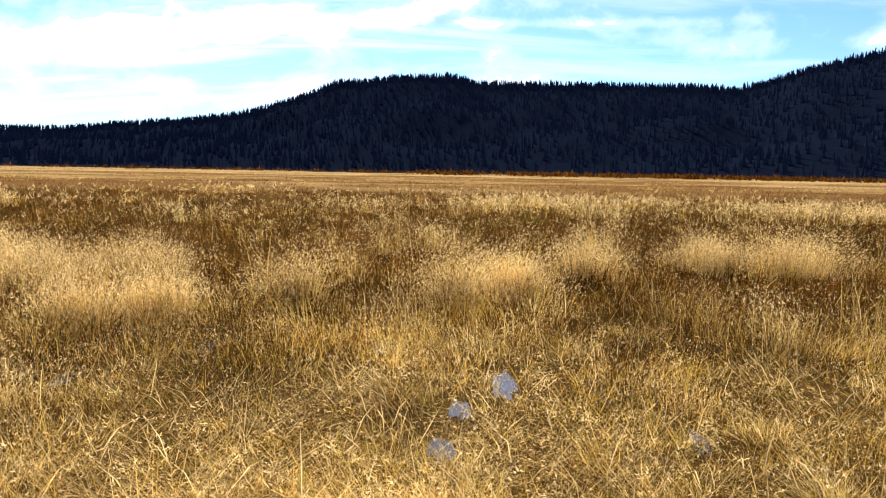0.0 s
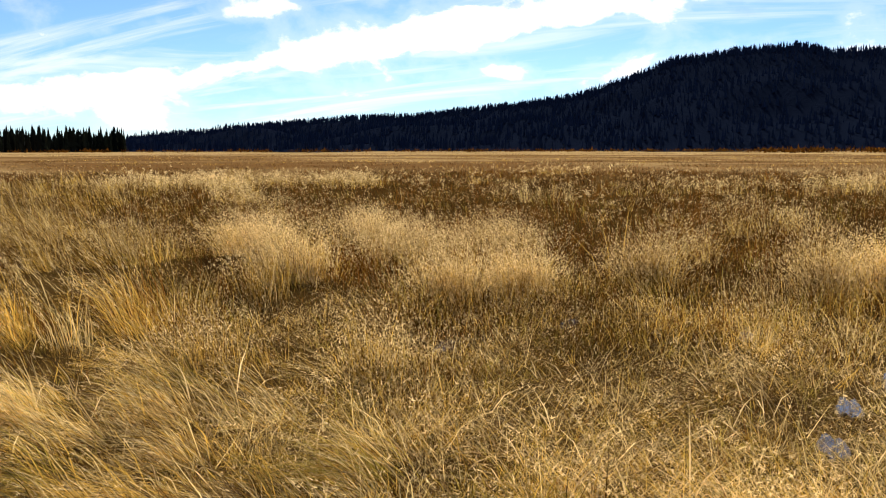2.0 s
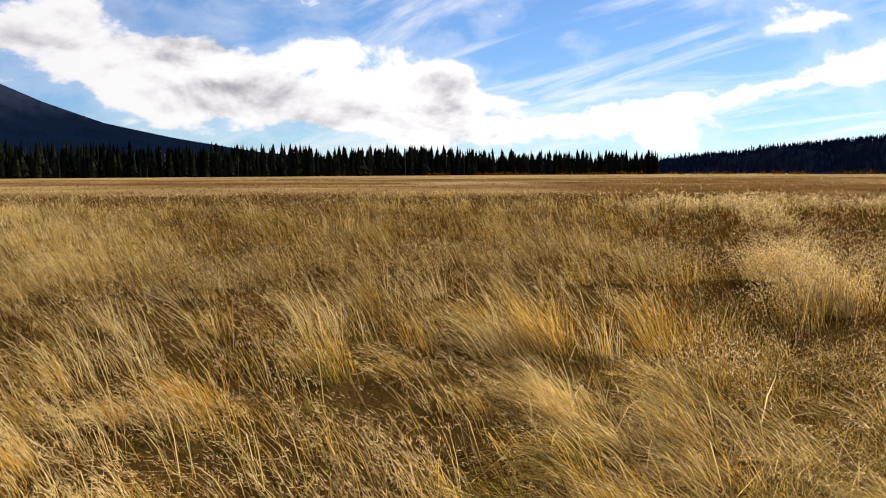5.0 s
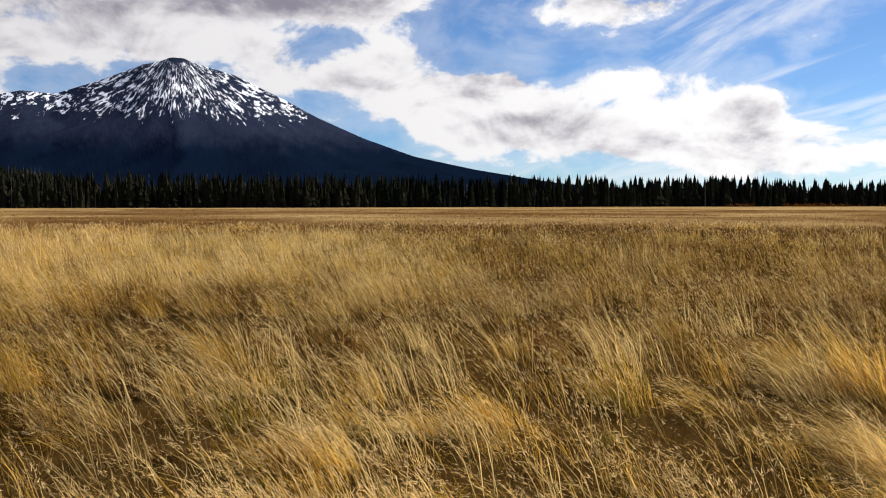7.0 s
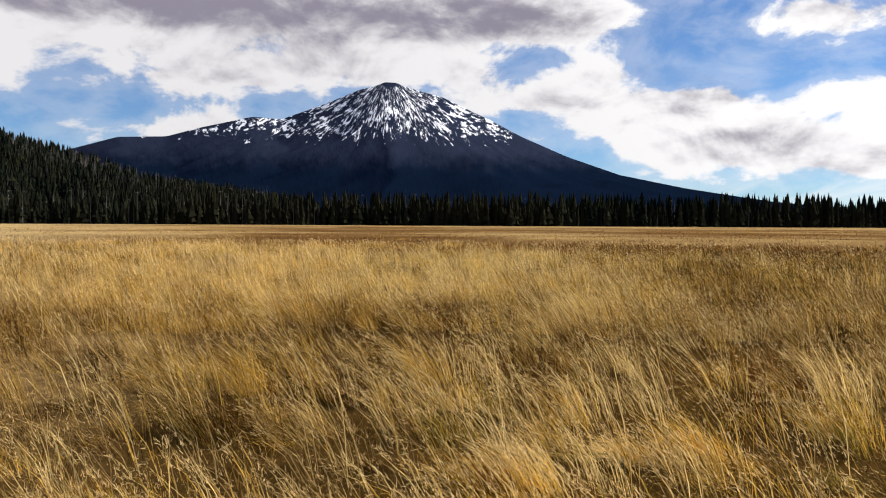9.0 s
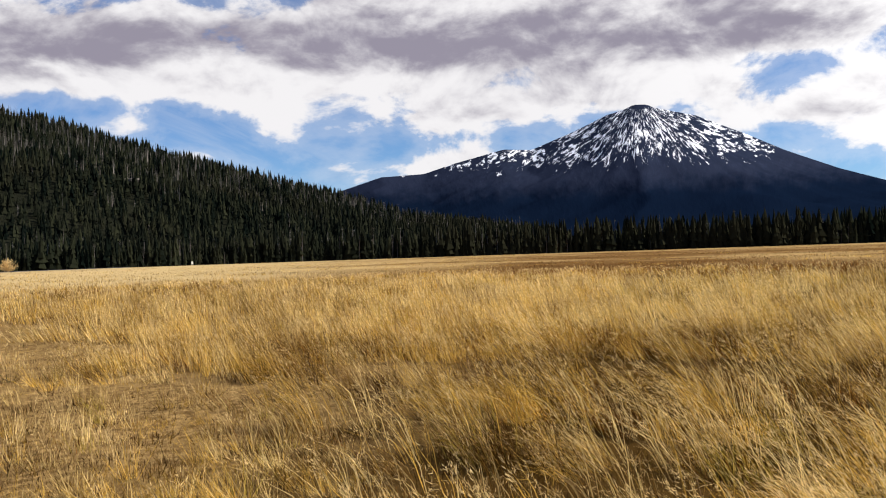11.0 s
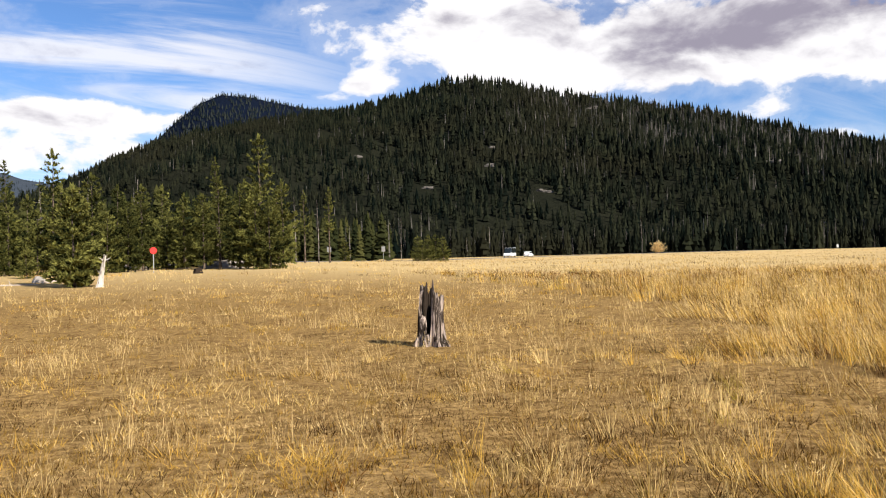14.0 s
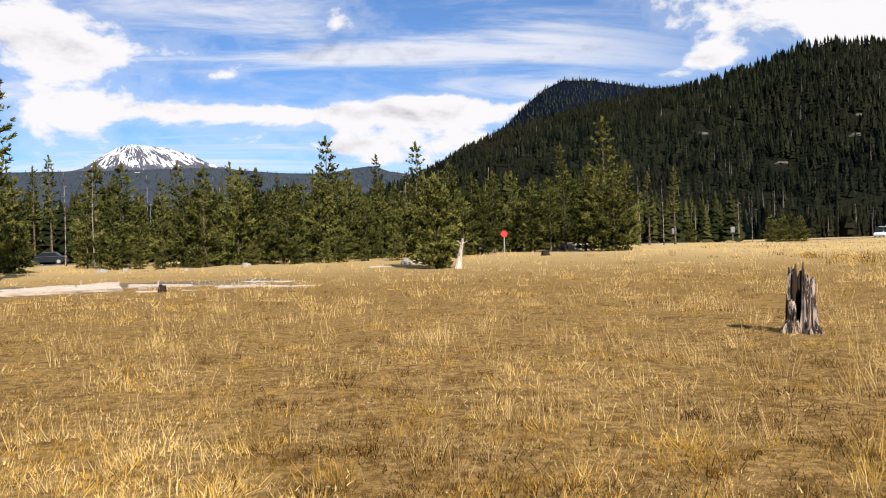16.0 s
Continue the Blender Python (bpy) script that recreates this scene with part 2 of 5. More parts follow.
def ground_material():
    m, n = material("meadow_soil")
    p = place_coord(n)
    fine = n.noise(p, 9.0, 6, 0.7)
    mid = n.noise(p, 0.9, 4, 0.6)
    x, y, z = n.xyz(p)
    band = n.noise(n.vec(n.math("MULTIPLY", x, 0.02), n.math("MULTIPLY", y, 0.02), 0.0), 1.0, 5, 0.6, 0.4)
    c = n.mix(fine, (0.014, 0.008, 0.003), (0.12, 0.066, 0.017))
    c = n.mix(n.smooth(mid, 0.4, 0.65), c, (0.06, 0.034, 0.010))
    turn = n.math("MULTIPLY", n.math("ARCTAN2", n.math("MULTIPLY", x, -1), y), 57.2958)
    turn = n.math("ADD", turn, n.math("MULTIPLY", n.math("LESS_THAN", turn, -100), 360))
    r = n.math("SQRT", n.math("ADD", n.math("MULTIPLY", x, x), n.math("MULTIPLY", y, y)))
    dry = n.math("MAXIMUM", n.smooth(turn, 98, 112), n.smooth(r, 250, 330))
    lush = n.math("ADD", band, n.math("MULTIPLY", dry, 0.13))
    far = n.mix(n.smooth(lush, 0.44, 0.70), (0.12, 0.062, 0.022), (0.42, 0.29, 0.125))
    thatch = n.math("MULTIPLY", n.smooth(r, 9.0, 6.0), n.smooth(fine, 0.30, 0.75))
    c = n.mix(thatch, c, n.mix(n.noise(p, 40.0, 4, 0.7), (0.025, 0.013, 0.004), (0.12, 0.066, 0.017)))
    far = n.mix(n.smooth(turn, 106, 124, 0.0, 0.75), far, (0.60, 0.46, 0.23))
    turf = n.smooth(n.math("ADD", n.math("MULTIPLY", y, -1), n.math("MULTIPLY", n.noise(p, 0.3, 3, 0.6), 3.0)), 3.0, 6.0)
    clump = n.noise(p, 3.2, 5, 0.65)
    sward = n.mix(n.smooth(fine, 0.32, 0.68), (0.15, 0.090, 0.034), (0.42, 0.272, 0.108))
    sward = n.mix(n.smooth(clump, 0.48, 0.66, 0.0, 0.75), sward, (0.115, 0.064, 0.021))
    sward = n.mix(n.smooth(n.noise(p, 38.0, 4, 0.7), 0.42, 0.68, 0.0, 0.6), sward, (0.085, 0.048, 0.016))
    c = n.mix(turf, c, sward)
    c = n.mix(n.smooth(r, 30, 80), c, n.mix(n.math("MULTIPLY", fine, 0.5), far, (0.22, 0.12, 0.04)))
    finish(n, principled(n, c, 1.0, fine, 0.8, 0.05))
    return m


def hill_material(name, dark, light, rock=(0.25, 0.23, 0.21), rocky=0.72):
    m, n = material(name)
    p = place_coord(n)
    a = n.noise(p, 0.035, 6, 0.7)
    c = n.mix(a, dark, light)
    c = n.mix(n.smooth(n.noise(p, 0.011, 5, 0.6), rocky, rocky + 0.04), c, rock)
    finish(n, principled(n, c, 1.0, n.noise(p, 0.12, 4, 0.7), 1.0, 4.0))
    return m


def snowy(name, az, dist, top, line, spread, rock, wood, fan, cap, cover):
    """Bare rock with snow lying in streaks that fan out down the slope from the peak, and woods below the line."""
    m, n = material(name)
    x, y, z = n.xyz(place_coord(n))
    turn = n.math("MULTIPLY", n.math("ARCTAN2", n.math("MULTIPLY", x, -1), y), 57.2958)
    turn = n.math("ADD", turn, n.math("MULTIPLY", n.math("LESS_THAN", turn, -100), 360))
    across = n.math("MULTIPLY", n.math("SUBTRACT", turn, az), dist * 0.0174533)
    away = n.math("SQRT", n.math("ADD", n.math("MULTIPLY", x, x), n.math("MULTIPLY", y, y)))
    high = n.math("DIVIDE", n.math("MULTIPLY", z, dist), away)
    drop = n.math("SUBTRACT", top + 45, high)
    phi = n.math("ARCTAN2", across, drop)
    far = n.math("SQRT", n.math("ADD", n.math("MULTIPLY", across, across), n.math("MULTIPLY", drop, drop)))
    streak = n.noise(n.vec(n.math("MULTIPLY", phi, fan), n.math("MULTIPLY", far, 0.017), 2.0), 1.0, 6, 0.62, 1.1)
    fine = n.noise(n.vec(n.math("MULTIPLY", phi, fan * 2.6), n.math("MULTIPLY", far, 0.030), 5.0), 1.0, 5, 0.65, 0.8)
    grain = n.noise(n.vec(across, high, 0.0), 0.016, 5, 0.65)
    v = n.math("ADD", n.math("ADD", n.math("MULTIPLY", streak, 0.55), n.math("MULTIPLY", fine, 0.42)), n.math("MULTIPLY", grain, 0.30))
    height = n.smooth(high, line - spread, line + spread)
    s = n.math("SUBTRACT", n.math("ADD", v, cover), n.math("MULTIPLY", n.math("SUBTRACT", 1.0, height), 0.34))
    snow = n.smooth(s, 0.615, 0.665)
    if cap:
        snow = n.math("MULTIPLY", snow, n.smooth(n.math("MULTIPLY_ADD", grain, 30, far), cap, cap + 22))
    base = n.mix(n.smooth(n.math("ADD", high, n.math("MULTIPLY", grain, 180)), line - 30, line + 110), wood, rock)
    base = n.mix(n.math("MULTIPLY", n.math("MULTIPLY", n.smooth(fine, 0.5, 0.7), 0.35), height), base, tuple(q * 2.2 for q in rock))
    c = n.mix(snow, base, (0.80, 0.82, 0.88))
    finish(n, principled(n, c, 0.9, grain, 0.6, 8.0))
    return m


SOIL = ground_material()
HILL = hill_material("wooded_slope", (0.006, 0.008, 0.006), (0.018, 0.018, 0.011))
# far ridge coloured lighter and bluer to carry the haze of distance
FARHILL = hill_material("hazed_far_ridge", (0.022, 0.030, 0.042), (0.060, 0.072, 0.090), (0.35, 0.35, 0.37), 0.66)
# the same haze blue in the slope colour, for ridge and knob
RIDGE = hill_material("hazed_ridge_slope", (0.004, 0.0065, 0.014), (0.006, 0.009, 0.018), rocky=0.95)

# ---- geometry helpers ----
rng = np.random.default_rng(7)


def part(name, bm, mat, parent=None, label=""):
    me = bpy.data.meshes.new(name)
    bm.to_mesh(me)
    bm.free()
    for q in (mat if isinstance(mat, (list, tuple)) else [mat]):
        me.materials.append(q)
    ob = new(name, me)
    ob.parent = parent
    return tagged(ob, label)


def big_mesh(name, verts, tris, mats, index=None, smooth=False, tone=None):
    """One object from arrays of corners and triangles."""
    me = bpy.data.meshes.new(name)
    nv, nf = len(verts), len(tris)
    me.vertices.add(nv)
    me.vertices.foreach_set("co", np.asarray(verts, np.float32).ravel())
    me.loops.add(nf * 3)
    me.loops.foreach_set("vertex_index", np.asarray(tris, np.int32).ravel())
    me.polygons.add(nf)
    me.polygons.foreach_set("loop_start", np.arange(0, nf * 3, 3, dtype=np.int32))
    if index is not None:
        me.polygons.foreach_set("material_index", np.asarray(index, np.int32))
    me.polygons.foreach_set("use_smooth", np.full(nf, smooth))
    for q in mats:
        me.materials.append(q)
    if tone is not None:
        me.attributes.new("tone", "FLOAT", "POINT").data.foreach_set("value", np.asarray(tone, np.float32))
    me.update(calc_edges=True)
    return new(name, me)


def empty(name, m, label, category, group="", kind=""):
    ob = new(name)
    ob.matrix_basis = m
    return tagged(ob, label, category, group, kind)


def waves(x, y, size, seed):
    """A smooth field over the ground, about -1 to 1, with features of that size."""
    g = np.random.default_rng(seed)
    s = np.zeros_like(x, dtype=float)
    for k in range(9):
        a, ph = g.uniform(0, 2 * np.pi), g.uniform(0, 2 * np.pi)
        f = 2 * np.pi / (size * g.uniform(0.6, 1.8))
        s += np.cos((x * np.cos(a) + y * np.sin(a)) * f + ph)
    return s / 3.2


def sstep(lo, hi, v):
    q = np.clip((np.asarray(v, float) - lo) / (hi - lo), 0, 1)
    return q * q * (3 - 2 * q)


def az_of(x, y):
    a = np.degrees(np.arctan2(-np.asarray(x, float), y))
    return np.where(a < -100, a + 360, a)


def rise(x, y):
    """Height of the ground: flat meadow with hummocks, rising a little to the road."""
    x, y = np.asarray(x, float), np.asarray(y, float)
    r = np.hypot(x, y)
    a = az_of(x, y)
    bank = 0.8 * sstep(32, 85, r) * sstep(140, 158, a) * (1 - sstep(225, 250, a)) * (1 - 0.75 * sstep(140, 230, r))
    return bank + 0.035 * waves(x, y, 2.2, 3) * sstep(2, 9, r) * (1 - sstep(30, 80, r))


def spot(az, r):
    b = bearing(az) * r
    return Vector((b.x, b.y, float(rise(b.x, b.y))))


# ---- ground ----
def ground_sheet():
    rad = np.concatenate([[0.0], np.geomspace(0.8, 4960, 150)])
    na = 240
    th = np.linspace(0, 2 * np.pi, na, endpoint=False)
    R, A = np.meshgrid(rad[1:], th, indexing="ij")
    x, y = R * np.cos(A), R * np.sin(A)
    v = np.concatenate([[[0, 0, float(rise(0.0, 0.01))]], np.stack([x, y, rise(x, y)], -1).reshape(-1, 3)])
    k = np.arange(na)
    t = [np.stack([np.zeros(na, int), 1 + k, 1 + (k + 1) % na], 1)]
    for i in range(len(rad) - 2):
        a, b = 1 + i * na + k, 1 + i * na + (k + 1) % na
        t += [np.stack([a, a + na, b + na], 1), np.stack([a, b + na, b], 1)]
    ob = big_mesh("ground", v, np.concatenate(t), [SOIL], smooth=True)
    return tagged(ob, "wide flat marsh meadow of brown soil and dry thatch", "ground", kind="structure")


ground_sheet()


# ---- hills ----
def profile(points):
    p = np.array(sorted(points))
    return lambda a: np.interp(a, p[:, 0], p[:, 1])


def hill(name, label, top, foot, crest, back, trees, mat, az0, az1, step=0.35, rows=46, power=1.15, rough=6.0, seed=1, category="hill", gully=None):
    """A hill whose crest stands at the elevations top(azimuth). Returns its height as a function of azimuth and distance."""
    def height(a, d):
        f, c = foot(a), crest(a)
        s = np.clip((d - f) / (c - f), 0, None)
        bend = waves(-np.sin(np.radians(a)) * d, np.cos(np.radians(a)) * d, 420, seed + 50) * np.clip(1 - s, 0, 1)
        h = np.tan(np.radians(top(a + 2.2 * bend))) * c + EYE - trees
        front = np.minimum(s, 1) ** power
        behind = np.clip((s - 1) * (c - f) / (back - c), 0, 1)
        lump = waves(-np.sin(np.radians(a)) * d, np.cos(np.radians(a)) * d, rough * 22, seed) * rough * np.clip(s * (1 - s), 0, 1) * 4
        if gully:
            gx, gy = -np.sin(np.radians(a)) * d - gully[0], np.cos(np.radians(a)) * d - gully[1]
            g, far = np.arctan2(gx, gy), np.hypot(gx, gy)
            cut = sum(np.cos(g * k + p + far * q) / k ** 0.5 for k, p, q in ((17, 1.0, 0.002), (29, 2.2, -0.003), (47, 4.1, 0.002), (71, 0.4, 0.004)))
            lump = lump * 0.4 + cut * 6 * sstep(60, 500, far) * np.clip((1 - s) * 4, 0, 1) * np.clip(s * 2, 0, 1)
        return np.maximum(h * front * (1 - 0.75 * behind ** 1.5) + lump, -1 + 0 * s)
    az = np.arange(az0, az1 + step / 2, step)
    q = np.concatenate([np.linspace(0, 1, rows), np.linspace(1.05, 1.999, 10)])
    A, Q = np.meshgrid(az, q, indexing="ij")
    f, c = foot(A), crest(A)
    D = np.where(Q <= 1, f + (c - f) * Q, c + (back - c) * (Q - 1))
    Z = height(A, D)
    Z[:, 0] = -1.0
    x, y = -np.sin(np.radians(A)) * D, np.cos(np.radians(A)) * D
    v = np.stack([x, y, Z], -1).reshape(-1, 3)
    n, m = len(az), len(q)
    i, j = np.meshgrid(np.arange(n - 1), np.arange(m - 1), indexing="ij")
    a = (i * m + j).ravel()
    t = np.concatenate([np.stack([a, a + 1, a + m + 1], 1), np.stack([a, a + m + 1, a + m], 1)])
    ob = big_mesh(name, v, t, [mat], smooth=True)
    tagged(ob, label, category, kind="structure")
    return height


def const(v):
    return lambda a: np.full_like(np.asarray(a, float), v)


RIDGE_TOP = profile([(-60, 6.7), (-40, 8.5), (-27, 7.8), (-22.4, 6.75), (-20, 6.0), (-18.4, 5.7), (-16.4, 5.9), (-10, 6.05), (-2.1, 6.1),
                     (-0.4, 6.55), (2.6, 6.45), (5.2, 6.1), (7.1, 5.95), (8.5, 5.4), (10, 4.8), (11.8, 4.2), (13.5, 3.7), (18, 3.1),
                     (21.5, 2.75), (24.1, 2.45), (27.7, 2.33), (33.2, 1.85), (38.5, 1.28), (42, 0.85), (50, 0.5), (58, 0.2)])
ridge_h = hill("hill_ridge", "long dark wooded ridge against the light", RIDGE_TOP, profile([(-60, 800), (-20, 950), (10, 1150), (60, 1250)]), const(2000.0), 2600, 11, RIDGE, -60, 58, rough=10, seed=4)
BUTTE_TOP = profile([(98, 1.2), (105.5, 2.4), (109.2, 3.2), (113, 4.4), (115.5, 5.06), (119.2, 6.1), (122.9, 7.07), (126.7, 8.08), (131.3, 9.3),
                     (135.8, 10.15), (139.8, 10.8), (143.4, 11.48), (145.6, 11.9), (147.4, 11.78), (149.1, 11.15), (151.5, 10.57), (154.5, 10.05),
                     (157.3, 9.85), (160.3, 9.36), (163.7, 8.7), (166.2, 7.92), (168.7, 6.8), (170.8, 5.68), (172, 4.95), (176, 3.6), (184, 2.4), (200, 1.8)])
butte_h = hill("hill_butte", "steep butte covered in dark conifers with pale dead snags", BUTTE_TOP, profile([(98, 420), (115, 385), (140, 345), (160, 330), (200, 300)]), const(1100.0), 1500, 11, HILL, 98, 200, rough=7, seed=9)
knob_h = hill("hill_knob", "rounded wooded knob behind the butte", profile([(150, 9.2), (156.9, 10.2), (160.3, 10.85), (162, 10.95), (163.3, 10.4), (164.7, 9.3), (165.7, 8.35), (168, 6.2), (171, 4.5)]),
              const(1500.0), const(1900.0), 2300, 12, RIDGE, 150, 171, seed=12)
far_h = hill("hill_far", "distant wooded ridge tinted blue for haze", profile([(165, 4.6), (172, 4.95), (173.8, 5.26), (174.9, 5.66), (176.4, 5.48), (178, 5.2), (181, 5.3), (185.5, 5.7), (197, 5.4), (215, 5.0)]),
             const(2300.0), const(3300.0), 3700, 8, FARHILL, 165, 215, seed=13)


def at_az(az, d):
    b = bearing(az) * d
    return b.x, b.y


# atmospheric haze put into the colour: rock and woods tinted navy
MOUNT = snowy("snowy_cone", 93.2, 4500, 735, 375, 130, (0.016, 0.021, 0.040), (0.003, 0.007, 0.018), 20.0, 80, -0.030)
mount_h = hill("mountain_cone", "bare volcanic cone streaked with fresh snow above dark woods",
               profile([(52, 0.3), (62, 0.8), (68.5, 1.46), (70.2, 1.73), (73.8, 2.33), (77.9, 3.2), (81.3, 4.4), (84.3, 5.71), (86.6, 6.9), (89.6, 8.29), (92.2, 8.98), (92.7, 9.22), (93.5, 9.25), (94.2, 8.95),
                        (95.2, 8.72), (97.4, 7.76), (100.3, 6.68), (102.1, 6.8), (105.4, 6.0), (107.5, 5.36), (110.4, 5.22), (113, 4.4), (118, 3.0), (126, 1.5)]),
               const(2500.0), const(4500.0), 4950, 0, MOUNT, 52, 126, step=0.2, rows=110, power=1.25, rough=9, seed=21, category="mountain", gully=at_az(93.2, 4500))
# rock and woods below the snow blued and paled as haze would
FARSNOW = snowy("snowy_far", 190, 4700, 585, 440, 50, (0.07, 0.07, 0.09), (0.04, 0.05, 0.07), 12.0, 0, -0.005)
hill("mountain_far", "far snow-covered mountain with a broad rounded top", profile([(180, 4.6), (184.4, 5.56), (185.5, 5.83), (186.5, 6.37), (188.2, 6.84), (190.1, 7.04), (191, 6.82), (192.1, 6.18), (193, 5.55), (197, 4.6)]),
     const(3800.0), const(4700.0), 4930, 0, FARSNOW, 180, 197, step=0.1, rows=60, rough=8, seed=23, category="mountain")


# ---- far woods ----
def spruce(tiers, sides, seed, slim=0.16):
    """Low conifer of height 1: ragged skirts round a stem."""
    g = np.random.default_rng(seed)
    v, t = [], []
    for k in range(tiers):
        z0 = 0.06 + 0.86 * k / tiers
        z1 = min(1.0, z0 + 1.7 / tiers)
        w = slim * (1 - k / tiers) ** 0.8 + 0.018
        b = len(v)
        v.append((0, 0, z1))
        ph = g.uniform(0, 6.3)
        for i in range(sides):
            a = ph + 2 * np.pi * i / sides
            q = w * g.uniform(0.55, 1.25)
            v.append((q * np.cos(a), q * np.sin(a), z0 + g.uniform(-0.05, 0.05)))
        t += [(b, b + 1 + i, b + 1 + (i + 1) % sides) for i in range(sides)]
    return np.array(v), np.array(t)


def snag(seed):
    g = np.random.default_rng(seed)
    v = [(0.02, 0, 0), (-0.01, 0.017, 0), (-0.01, -0.017, 0), (0.01, 0.005, 1.0)]
    t = [(0, 1, 3), (1, 2, 3), (2, 0, 3)]
    for k in range(6):
        a, z, l = g.uniform(0, 6.3), g.uniform(0.35, 0.92), g.uniform(0.03, 0.08)
        b = len(v)
        v += [(0, 0, z), (0, 0, z + 0.02), (l * np.cos(a), l * np.sin(a), z + g.uniform(-0.03, 0.03))]
        t.append((b, b + 1, b + 2))
    return np.array(v), np.array(t)


def woods(name, label, x, y, z, h, shapes, kinds, mats, matidx):
    """One object of many conifers; kinds picks the shape of each."""
    V, T, M, K, off = [], [], [], [], 0
    own = rng.uniform(0, 1, len(x)) ** 1.4
    turn = rng.uniform(0, 2 * np.pi, len(x))
    fat = rng.uniform(0.75, 1.3, len(x))
    for k, (sv, st) in enumerate(shapes):
        i = np.flatnonzero(kinds == k)
        if not len(i):
            continue
        c, s = np.cos(turn[i])[:, None], np.sin(turn[i])[:, None]
        w = (h[i] * fat[i])[:, None]
        X = (sv[:, 0] * c - sv[:, 1] * s) * w + x[i][:, None]
        Y = (sv[:, 0] * s + sv[:, 1] * c) * w + y[i][:, None]
        Z = sv[:, 2] * h[i][:, None] + z[i][:, None]
        V.append(np.stack([X, Y, Z], -1).reshape(-1, 3))
        T.append((st[None] + off + (np.arange(len(i)) * len(sv))[:, None, None]).reshape(-1, 3))
        M.append(np.full(len(i) * len(st), matidx[k]))
        K.append(np.repeat(own[i], len(sv)))
        off += len(i) * len(sv)
    ob = big_mesh(name, np.concatenate(V), np.concatenate(T), mats, np.concatenate(M), tone=np.concatenate(K))
    return tagged(ob, label, "forest", kind="stuff")


FAR = [spruce(3, 4, 1, 0.17), spruce(3, 4, 2, 0.14), snag(3)]
LOW = [spruce(5, 5, 1, 0.185), spruce(5, 5, 2, 0.15), snag(3)]
MID = [spruce(5, 5, 4, 0.15), spruce(6, 5, 5, 0.115), snag(6), snag(7)]


def on_slope(height, az, el):
    """Distance at which the line of sight of that elevation meets the slope."""
    d = np.linspace(380, 1100, 720)
    a = np.full_like(d, az)
    gap = height(a, d) - (EYE + d * math.tan(radians(el)))
    return float(d[np.argmax(gap > 0)])


OUTCROPS = [(az, on_slope(butte_h, az, el), w) for az, el, w in
            ((126.5, 5.2, 11), (119.9, 3.6, 9), (144.4, 5.8, 7), (144.3, 7.0, 5), (153.1, 6.6, 6), (137.5, 9.3, 9), (133.0, 6.6, 6), (129.6, 6.3, 5), (148.6, 4.4, 5), (122.2, 5.6, 6), (140.8, 4.0, 5), (151.2, 8.1, 5))]


def slope_woods(name, label, height, az0, az1, d0, d1, n, hmin, hmax, snags=0.0, mats=(FOREST, SNAG), shapes=FAR):
    a = rng.uniform(az0, az1, n)
    d = np.sqrt(rng.uniform(0, 1, n) * (d1(a) ** 2 - d0(a) ** 2) + d0(a) ** 2)
    x, y = -np.sin(np.radians(a)) * d, np.cos(np.radians(a)) * d
    keep = waves(x, y, 60, 31) > -1.25
    for oa, od, w in OUTCROPS:
        keep &= ~((np.abs(a - oa) * radians(1) * od < w * 1.25) & (d > od - 26) & (d < od + 8))
    a, d, x, y = a[keep], d[keep], x[keep], y[keep]
    z = height(a, d) - 0.5
    k = rng.integers(0, 2, len(a))
    k[rng.uniform(0, 1, len(a)) < snags * (0.05 + 3.4 * sstep(150, 134, a) * sstep(560, 950, d) + 1.3 * waves(x, y, 90, 33))] = 2
    h = rng.uniform(hmin, hmax, len(a)) * (1 - 0.32 * sstep(148, 158, a)) * (1 - 0.45 * rng.uniform(0, 1, len(a)) ** 3) * (0.62 + 0.38 * sstep(350, 700, d))
    return woods(name, label, x, y, z, h, shapes, k, list(mats), [0, 0, 1])


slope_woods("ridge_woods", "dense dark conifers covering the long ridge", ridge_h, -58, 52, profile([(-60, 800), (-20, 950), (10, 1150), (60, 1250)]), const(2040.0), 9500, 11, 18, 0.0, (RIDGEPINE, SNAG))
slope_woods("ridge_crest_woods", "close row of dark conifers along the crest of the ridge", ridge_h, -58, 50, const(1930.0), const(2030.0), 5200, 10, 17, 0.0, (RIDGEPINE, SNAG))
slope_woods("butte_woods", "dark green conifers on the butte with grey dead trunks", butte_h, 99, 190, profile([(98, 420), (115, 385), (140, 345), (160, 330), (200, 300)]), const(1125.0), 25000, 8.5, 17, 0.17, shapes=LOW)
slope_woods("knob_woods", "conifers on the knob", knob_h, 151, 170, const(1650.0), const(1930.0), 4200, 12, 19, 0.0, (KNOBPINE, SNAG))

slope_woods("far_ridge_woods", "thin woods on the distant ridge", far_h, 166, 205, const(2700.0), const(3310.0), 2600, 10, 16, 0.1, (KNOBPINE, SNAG))


